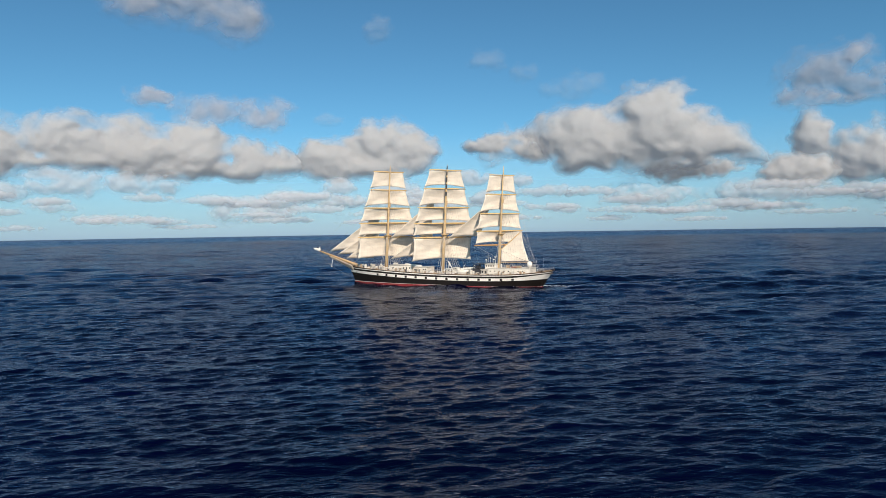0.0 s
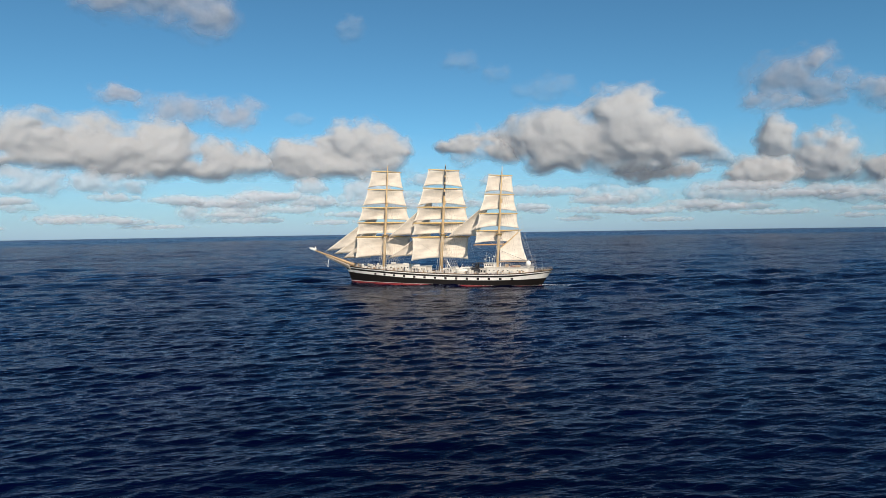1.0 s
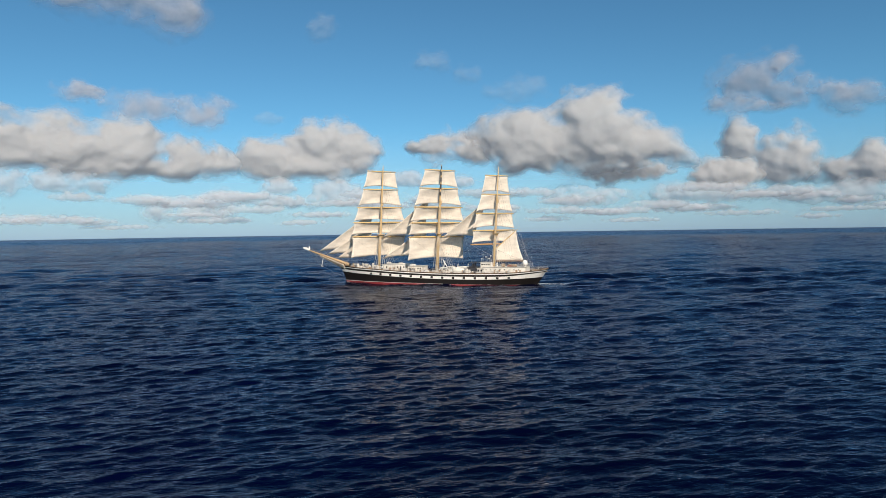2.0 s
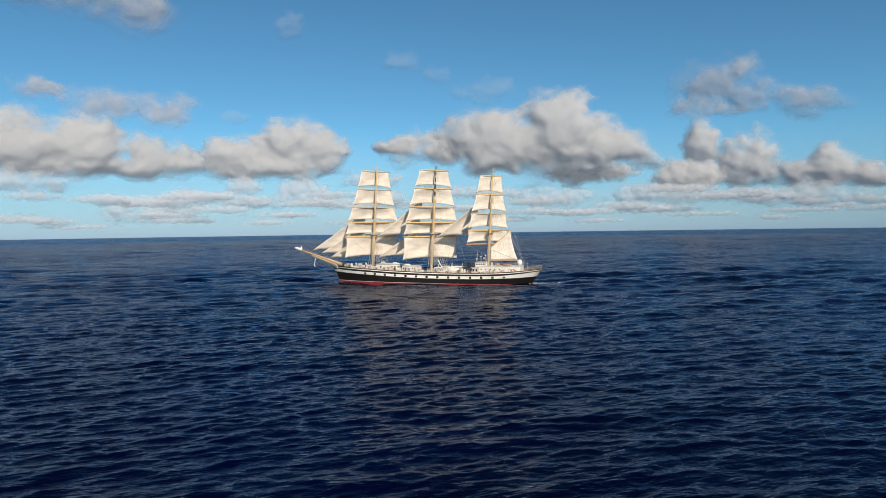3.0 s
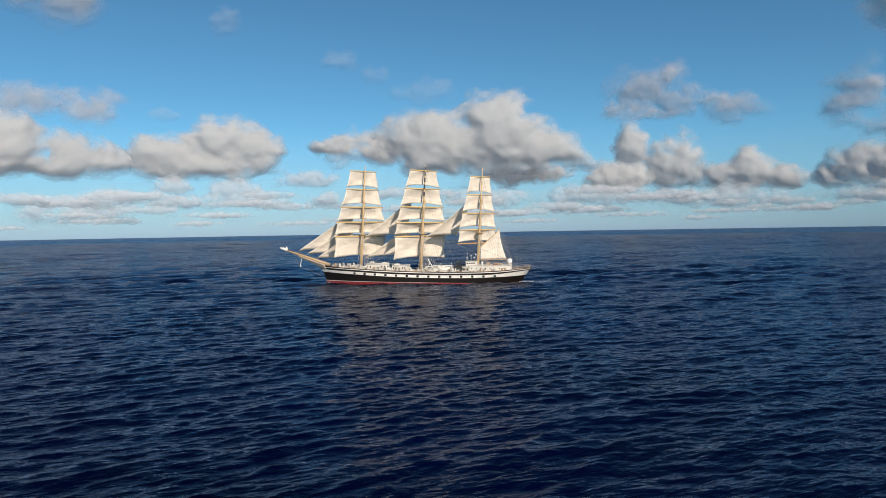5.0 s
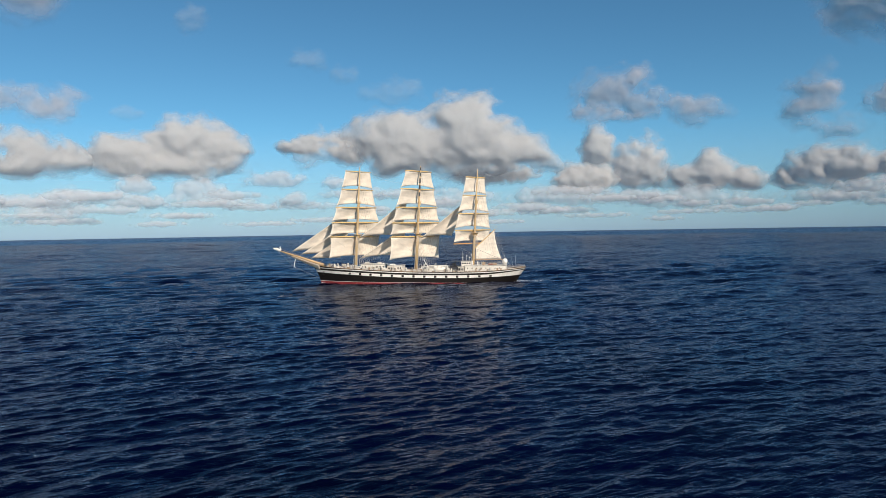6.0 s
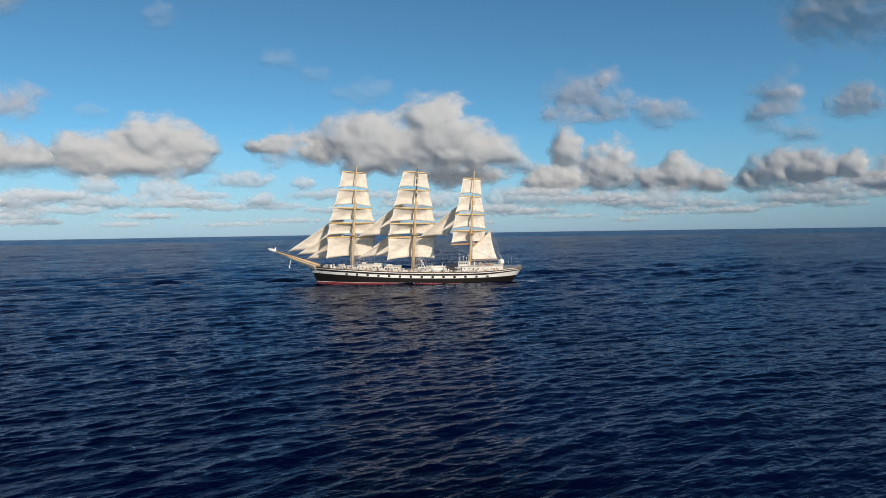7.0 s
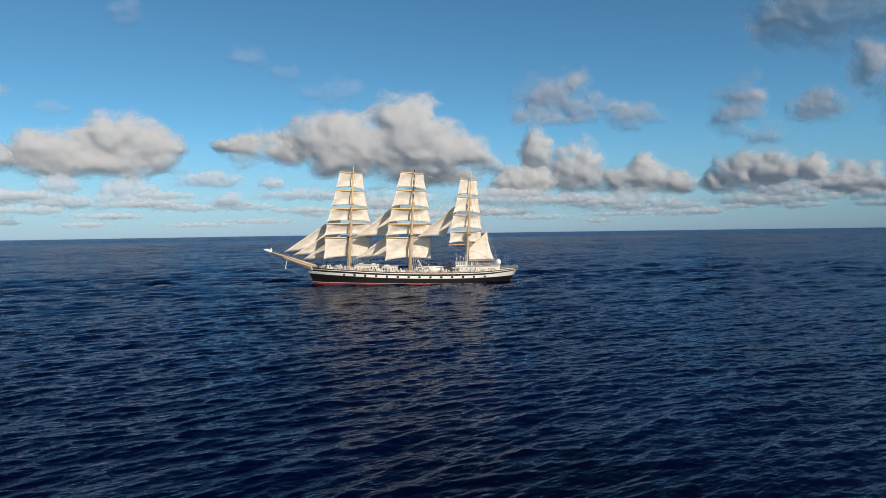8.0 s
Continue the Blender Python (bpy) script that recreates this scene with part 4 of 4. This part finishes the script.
def build_deck_works():
    # forecastle gear
    bm = bmesh.new()
    for y in (-1.2, 1.2):
        tube(bm, [(-40.5, y - 0.5, deck_z(-40) + 0.7), (-40.5, y + 0.5, deck_z(-40) + 0.7)], 0.55, 10)
    block(bm, -41.4, -39.6, -2.0, 2.0, deck_z(-40), deck_z(-40) + 0.35)
    part("windlass", bm, STEEL, ship, "grey anchor windlass")
    for x, y, r, h in ((-37.5, -2.4, 0.28, 1.9), (-37.5, 2.4, 0.28, 1.9), (-33.0, -3.2, 0.3, 2.1), (-33, 3.2, 0.3, 2.1), (-6.0, -4.5, 0.28, 1.9), (12.0, -4.6, 0.3, 2.0)):
        bm = bmesh.new()
        z = deck_z(x) - 0.05
        tube(bm, [(x, y, z), (x, y, z + h), (x - 0.15, y, z + h + 0.3), (x - 0.55, y, z + h + 0.35)], [r, r, r * 1.3, r * 1.7], 9)
        part("ventilator", bm, GREYWHITE, ship, "white cowl ventilator")
    z = deck_z(-20)
    house("deckhouse", -26.0, -15.2, 3.9, z - 0.1, z + 3.3, "white fore deckhouse", [(-25.2, z + 2.2, 0.6, 0.7), (-23.9, z + 2.2, 0.6, 0.7), (-18.9, z + 2.2, 0.6, 0.7), (-17.6, z + 2.2, 0.6, 0.7), (-16.2, z + 2.2, 0.6, 0.7)], [(-22.4, 0.9), (-20.6, 0.9)])
    z = deck_z(-12)
    house("deckhouse", -14.6, -8.2, 3.7, z - 0.1, z + 3.0, "white deckhouse before the mainmast", [(-13.8, z + 2.0, 0.6, 0.7), (-12.6, z + 2.0, 0.6, 0.7), (-9.9, z + 2.0, 0.6, 0.7), (-8.9, z + 2.0, 0.5, 0.7)], [(-11.3, 0.9)])
    for x, y in ((-23.5, -2.2), (-18.2, -2.0), (-12.6, -1.8)):
        bm = bmesh.new()
        zt = deck_z(x) + (3.42 if x < -15 else 3.1)
        block(bm, x - 0.9, x + 0.9, y - 0.6, y + 0.6, zt, zt + 0.75, 0.15)
        part("deck_locker", bm, GREYWHITE, ship, "white deck locker on the house roof")
    for k in range(6):
        bm = bmesh.new()
        x = -16.2 + 0.95 * k
        zt = deck_z(x) + (3.4 if x < -15 else 3.12)
        tube(bm, [(x - 0.36, -3.2, zt + 0.38), (x + 0.36, -3.2, zt + 0.38)], 0.36, 10)
        part("liferaft_canister", bm, WHITE, ship, "white liferaft canister")
    # booms and spare spars abaft the mainmast
    bm = bmesh.new()
    tube(bm, [(-0.5, -2.0, deck_z(0)), (2.2, -4.6, deck_z(0) + 5.0)], 0.18, 7)
    tube(bm, [(4.6, -3.5, deck_z(0)), (1.0, -3.0, deck_z(0) + 6.0)], 0.18, 7)
    tube(bm, [(-1.2, -4.9, deck_z(0)), (-1.2, -4.9, deck_z(0) + 4.0)], 0.14, 7)
    part("cargo_derrick", bm, WHITE, ship, "white derrick posts by the mainmast")
    z = deck_z(8)
    lifeboat(7.9, -4.7, z + 1.9, 4.6, "white enclosed lifeboat on davits")
    lifeboat(7.4, 5.0, z + 2.3, 6.2, "white enclosed lifeboat on davits")
    house("deckhouse", 3.2, 11.8, 3.0, z - 0.1, z + 2.7, "white midship deckhouse", [(5, z + 1.7, 0.5, 0.5), (9.8, z + 1.7, 0.5, 0.5)], [(7.0, 0.9)])
    # boat skids: white posts and beams across the waist
    for x, wide, high in ((1.6, 1.3, 3.0), (4.6, 1.0, 3.5), (6.4, 0.6, 2.6), (10.2, 1.1, 3.3)):
        bm = bmesh.new()
        for e in (-wide, wide):
            tube(bm, [(x + e, -5.2, z - 0.1), (x + e, -5.2, z + high)], 0.13, 6)
            tube(bm, [(x + e, -2.9, z - 0.1), (x + e, -2.9, z + high)], 0.13, 6)
            tube(bm, [(x + e, -5.5, z + high), (x + e, -2.6, z + high)], 0.12, 6)
        for y in (-5.2, -2.9):
            block(bm, x - wide - 0.3, x + wide + 0.3, y - 0.14, y + 0.14, z + high - 0.1, z + high + 0.2, 0.04)
            tube(bm, [(x - wide, y, z + high * 0.2), (x + wide, y, z + high * 0.95)], 0.07, 5)
        part("boat_skid", bm, WHITE if wide > 1 else GREYWHITE, ship, "white frame of posts and beams in the waist")
    # white slanted raft launching racks, each with a panel on two struts
    for x, lean in ((4.4, 0.9), (6.3, 1.0), (8.2, 0.95)):
        bm = bmesh.new()
        grid = [[(x + lean * f + 1.5 * g, -5.1 + 0.35 * f, z + 0.9 + 2.5 * f) for g in (0, 0.33, 0.66, 1)] for f in (0, 0.33, 0.66, 1)]
        sheet(bm, grid, 0.14)
        for g in (0.1, 1.4):
            tube(bm, [(x + g, -5.15, z - 0.1), (x + lean + g, -4.7, z + 3.5)], 0.09, 6)
            tube(bm, [(x + lean + g, -4.7, z + 3.4), (x + lean + g, -3.6, z - 0.1)], 0.07, 6)
        for f in (0.25, 0.55, 0.85):
            tube(bm, [(x + lean * f - 0.1, -5.2 + 0.35 * f, z + 0.9 + 2.5 * f), (x + lean * f + 1.6, -5.2 + 0.35 * f, z + 0.9 + 2.5 * f)], 0.06, 5)
        part("launching_rack", bm, WHITE, ship, "slanted white raft launching rack")
    # open dark platform with stanchions and awning frame before the wheelhouse
    bm = bmesh.new()
    zp = deck_z(20) + 3.1
    block(bm, 12.2, 16.5, -4.5, 4.5, zp, zp + 0.14, 0.03)
    for k in range(6):
        tube(bm, [(12.4 + 0.78 * k, -4.4, zp), (12.4 + 0.78 * k, -4.4, zp + 2.0)], 0.08, 6)
    for h in (0.5, 1.0, 2.0):
        tube(bm, [(12.2, -4.4, zp + h), (16.5, -4.4, zp + h)], 0.07, 6)
    block(bm, 12.4, 16.4, -4.2, 4.2, zp + 1.95, zp + 2.12, 0.03)
    block(bm, 13.2, 14.6, -3.6, -2.4, zp + 0.14, zp + 1.5, 0.1)
    part("bridge_platform", bm, DARK, ship, "dark railed platform with awning before the wheelhouse")
    bm = bmesh.new()
    block(bm, 11.8, 15.6, -4.6, -2.2, z + 1.5, z + 3.1, 0.35)
    block(bm, 12.2, 15.0, -4.4, -2.4, z - 0.05, z + 1.5, 0.1)
    part("workboat", bm, DARK, ship, "dark covered workboat on chocks")
    # dark engine casing with lattice sides, before the bridge
    bm = bmesh.new()
    block(bm, 10.6, 13.2, -3.6, 3.6, z - 0.05, z + 3.2, 0.12)
    for k in range(5):
        tube(bm, [(10.7 + 0.6 * k, -3.75, z + 0.2), (10.7 + 0.6 * k, -3.75, z + 3.4)], 0.07, 6)
    tube(bm, [(10.4, -3.75, z + 3.4), (13.5, -3.75, z + 3.4)], 0.09, 6)
    part("engine_casing", bm, STEEL, ship, "dark grey engine casing with rails")
    bm = bmesh.new()
    tube(bm, [(14.4, -2.4, z + 2.9), (14.4, -2.4, z + 5.2)], [0.32, 0.30], 10)
    tube(bm, [(14.4, -2.4, z + 5.2), (14.4, -2.4, z + 5.5)], [0.36, 0.34], 10)
    part("exhaust_pipe", bm, DARK, ship, "dark exhaust pipe by the bridge")
    for x, y, h in ((19.2, -3.0, 1.9), (20.4, -2.6, 1.3), (21.2, -3.1, 2.3), (17.4, -3.1, 1.2)):
        bm = bmesh.new()
        tube(bm, [(x, y, z + 5.5), (x, y, z + 5.5 + h)], 0.06, 6)
        block(bm, x - 0.28, x + 0.28, y - 0.22, y + 0.22, z + 5.3 + h, z + 5.75 + h, 0.08)
        part("searchlight", bm, GREYWHITE, ship, "small white searchlight over the wheelhouse")
    # bridge and after house
    z = deck_z(20)
    house("bridge_house", 15.4, 18.2, 4.2, z - 0.1, z + 2.9, "white bridge house with large dark windows", [(16.1 + 1.3 * k, z + 1.75, 0.9, 1.2) for k in range(2)], [])
    house("wheelhouse", 16.9, 21.4, 3.4, z + 3.05, z + 5.0, "white wheelhouse with window band", [(17.6 + 0.95 * k, z + 4.35, 0.6, 0.55) for k in range(4)], [])
    bm = bmesh.new()
    x = 17.2
    tube(bm, [(x, 0, z + 5.7), (x, 0, z + 9.5)], [0.14, 0.08], 7)
    block(bm, x - 0.3, x + 0.3, -1.5, 1.5, z + 8.0, z + 8.25, 0.05)
    part("radar_mast", bm, STEEL, ship, "grey radar mast over the wheelhouse")
    for ax, ay, top in ((x + 0.6, -2.2, 8.4), (x + 1.5, 1.2, 8.8)):
        bm = bmesh.new()
        tube(bm, [(ax, ay, z + 5.5), (ax, ay, z + top)], [0.07, 0.03], 6)
        part("aerial", bm, STEEL, ship, "thin grey aerial over the wheelhouse")
    house("after_house", 18.4, 35.6, 4.8, deck_z(27) - 0.1, deck_z(27) + 3.2, "long white after deckhouse", [(19.6 + 1.9 * k, deck_z(27) + 2.2, 0.42, 0.42) for k in range(8)], [(25.0, 0.8), (33.4, 0.8)])
    zt = deck_z(27) + 3.36
    railing("guard_rail", [(20.8, -4.8, zt), (35.5, -4.8, zt), (35.5, 4.8, zt), (20.8, 4.8, zt)])
    bm = bmesh.new()
    block(bm, 25.6, 27.0, -3.6, -2.2, zt, zt + 1.25, 0.15)
    block(bm, 28.6, 31.8, -3.4, -2.0, zt, zt + 0.95, 0.2)
    part("skylight", bm, TEAK, ship, "brown wooden skylight on the after house")
    bm = bmesh.new()
    block(bm, 28.2, 30.4, -4.5, -4.36, zt + 0.15, zt + 0.8, 0.04)
    part("rail_cloth", bm, material("faded_red_cloth", (0.25, 0.10, 0.075), 0.9, vary=0.25), ship, "faded red cloth laced to the rail")
    for x, h in ((21.5, 1.6), (23.8, 1.3)):
        bm = bmesh.new()
        tube(bm, [(x, -3.4, zt), (x, -3.4, zt + h), (x, -3.4, zt + h + 0.35)], [0.3, 0.34, 0.1], 9)
        part("binnacle", bm, WHITE, ship, "white pedestal on the after house")
    # white satellite dome on its post
    bm = bmesh.new()
    x, y, z0 = 35.1, -3.0, deck_z(27) + 3.36
    tube(bm, [(x, y, z0), (x, y, z0 + 0.6)], [0.5, 0.35], 9)
    dome = part("dome_post", bm, GREYWHITE, ship)
    bm = bmesh.new()
    bmesh.ops.create_uvsphere(bm, u_segments=16, v_segments=10, radius=1.05, matrix=Matrix.Translation((x, y, z0 + 1.5)) @ Matrix.Diagonal((1, 1, 1.18, 1)))
    smooth(part("satellite_dome", bm, WHITE, dome, "white satellite dome"))
    # rails along the sheer, poop gear, ensign staff
    for side in (-1, 1):
        railing("guard_rail", [(x, side * (half_breadth(x, rail_z(x)) - 0.05), rail_z(x)) for x in [-46 + 4.0 * k for k in range(5)]], 1.0)
        railing("guard_rail", [(x, side * (half_breadth(x, rail_z(x)) - 0.05), rail_z(x) - 0.05) for x in (36.0, 38.5, 41.0, 43.2)], 1.0)
        railing("guard_rail", [(x, side * (half_breadth(x, rail_z(x)) - 0.05), rail_z(x) - 0.05) for x in [-29 + 5.0 * k for k in range(13)]], 0.75)
    bm = bmesh.new()
    tube(bm, [(38.6, -2.8, deck_z(38)), (37.6, -2.8, deck_z(38) + 7.5)], [0.03, 0.012], 5)
    tube(bm, [(39.6, 2.0, deck_z(38)), (39.4, 2.0, deck_z(38) + 6.5)], [0.03, 0.012], 5)
    part("whip_aerial", bm, WHITE, ship, "thin white whip aerial on the poop")
    for x in (37.8, 40.6):
        bm = bmesh.new()
        block(bm, x - 0.5, x + 0.5, -3.4, -2.6, deck_z(x) - 0.02, deck_z(x) + 0.9, 0.12)
        part("bollard", bm, STEEL, ship)
    # pin rails and coiled gear along the waist
    rng = random.Random(3)
    for k in range(118):
        x = -41 + 0.64 * k + rng.uniform(-0.5, 0.5)
        bm = bmesh.new()
        y = -half_breadth(x, deck_z(x)) + rng.uniform(0.7, 1.6)
        z = deck_z(x) - 0.02
        h = rng.uniform(1.1, 2.5)
        w = rng.uniform(0.12, 0.55)
        block(bm, x - w, x + w, y - 0.3, y + 0.3, z, z + (h if w < 0.4 else h * 0.75), 0.08)
        part("deck_chest", bm, (GREYWHITE, CREAM, TEAK, DARK, GREYWHITE, STEEL, CREAM)[k % 7], ship)


def build_racks():
    """White pin racks, fife rails and boat skids that stand along the deck."""
    rng = random.Random(21)
    for k in range(22):
        x = -39.5 + 3.35 * k + rng.uniform(-0.6, 0.6)
        if 18 < x < 35:
            continue
        y = -rng.uniform(0.45, 0.8) * half_breadth(x, deck_z(x))
        z, wide, high = deck_z(x) - 0.02, rng.uniform(0.7, 1.5), rng.uniform(1.5, 2.9)
        bm = bmesh.new()
        for e in (-1, 0, 1):
            tube(bm, [(x + e * wide, y, z), (x + e * wide, y, z + high)], 0.09, 6)
        tube(bm, [(x - wide - 0.2, y, z + high), (x + wide + 0.2, y, z + high)], 0.10, 6)
        tube(bm, [(x - wide, y, z + high * 0.55), (x + wide, y, z + high * 0.55)], 0.07, 6)
        for _ in range(5):
            e = rng.uniform(-1, 1) * wide
            tube(bm, [(x + e, y - 0.1, z + high), (x + e, y - 0.12, z + high - rng.uniform(0.5, 1.1))], [0.12, 0.16], 6)
        part("pin_rack", bm, (GREYWHITE, WHITE, PALEROPE)[k % 3], ship, "white pin rack hung with coiled rope")


def build_wake():
    """Foam beside the bow, along the waterline and astern: small rounded flecks."""
    wake = tagged(new("wake_foam"), "broken white foam at the waterline and astern", "foam", kind="stuff")
    rng = random.Random(9)
    bm = bmesh.new()
    for k in range(900):
        if k < 12:
            x = -44 + 3.5 * rng.random() ** 1.5
            y = -(0.25 + half_breadth(x, 0.2) + rng.uniform(-0.1, 0.7))
            s = rng.uniform(0.04, 0.14)
        elif k < 30:
            x = -41 + 80 * rng.random()
            y = -(half_breadth(x, 0.1) + 0.15 + abs(rng.gauss(0, 0.35)))
            s = rng.uniform(0.03, 0.10)
        else:
            f = rng.random() ** 1.8
            x = 39 + 26 * f
            y = rng.gauss(0, 1.0 + 3.2 * f)
            s = rng.uniform(0.02, 0.06)
        for side in ((-1, 1) if k < 30 else (1,)):
            m = Matrix.Translation((x, y * (-side if k < 30 else 1) * (-1 if k < 30 else 1), 0.22)) @ Matrix.Rotation(rng.random() * 6, 4, "Z") @ Matrix.Diagonal((s * 2.4, s, s * 0.6, 1))
            bmesh.ops.create_icosphere(bm, subdivisions=1, radius=1.0, matrix=m) if k < 30 else bmesh.ops.create_cone(bm, cap_ends=True, segments=6, radius1=1, radius2=0.4, depth=0.8, matrix=m)
    part("foam_flecks", bm, FOAM, wake)
    return wake


water = build_water()
build_clouds()
build_haze()
build_hull()
build_bow()
build_rig()
build_deck_works()
build_racks()
wake = build_wake()


def motions():
    """The ship sails on, the seas run with the wind, the clouds partly follow the camera."""
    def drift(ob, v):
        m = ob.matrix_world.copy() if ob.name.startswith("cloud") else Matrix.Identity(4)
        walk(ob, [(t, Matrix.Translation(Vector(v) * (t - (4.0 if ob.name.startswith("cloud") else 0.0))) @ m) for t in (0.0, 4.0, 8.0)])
    sail = Vector((-SHIP_SPEED, 0, 0))
    drift(ship, sail)
    drift(wake, sail)
    drift(water, SEA_DRIFT)
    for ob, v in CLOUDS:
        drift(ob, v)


motions()
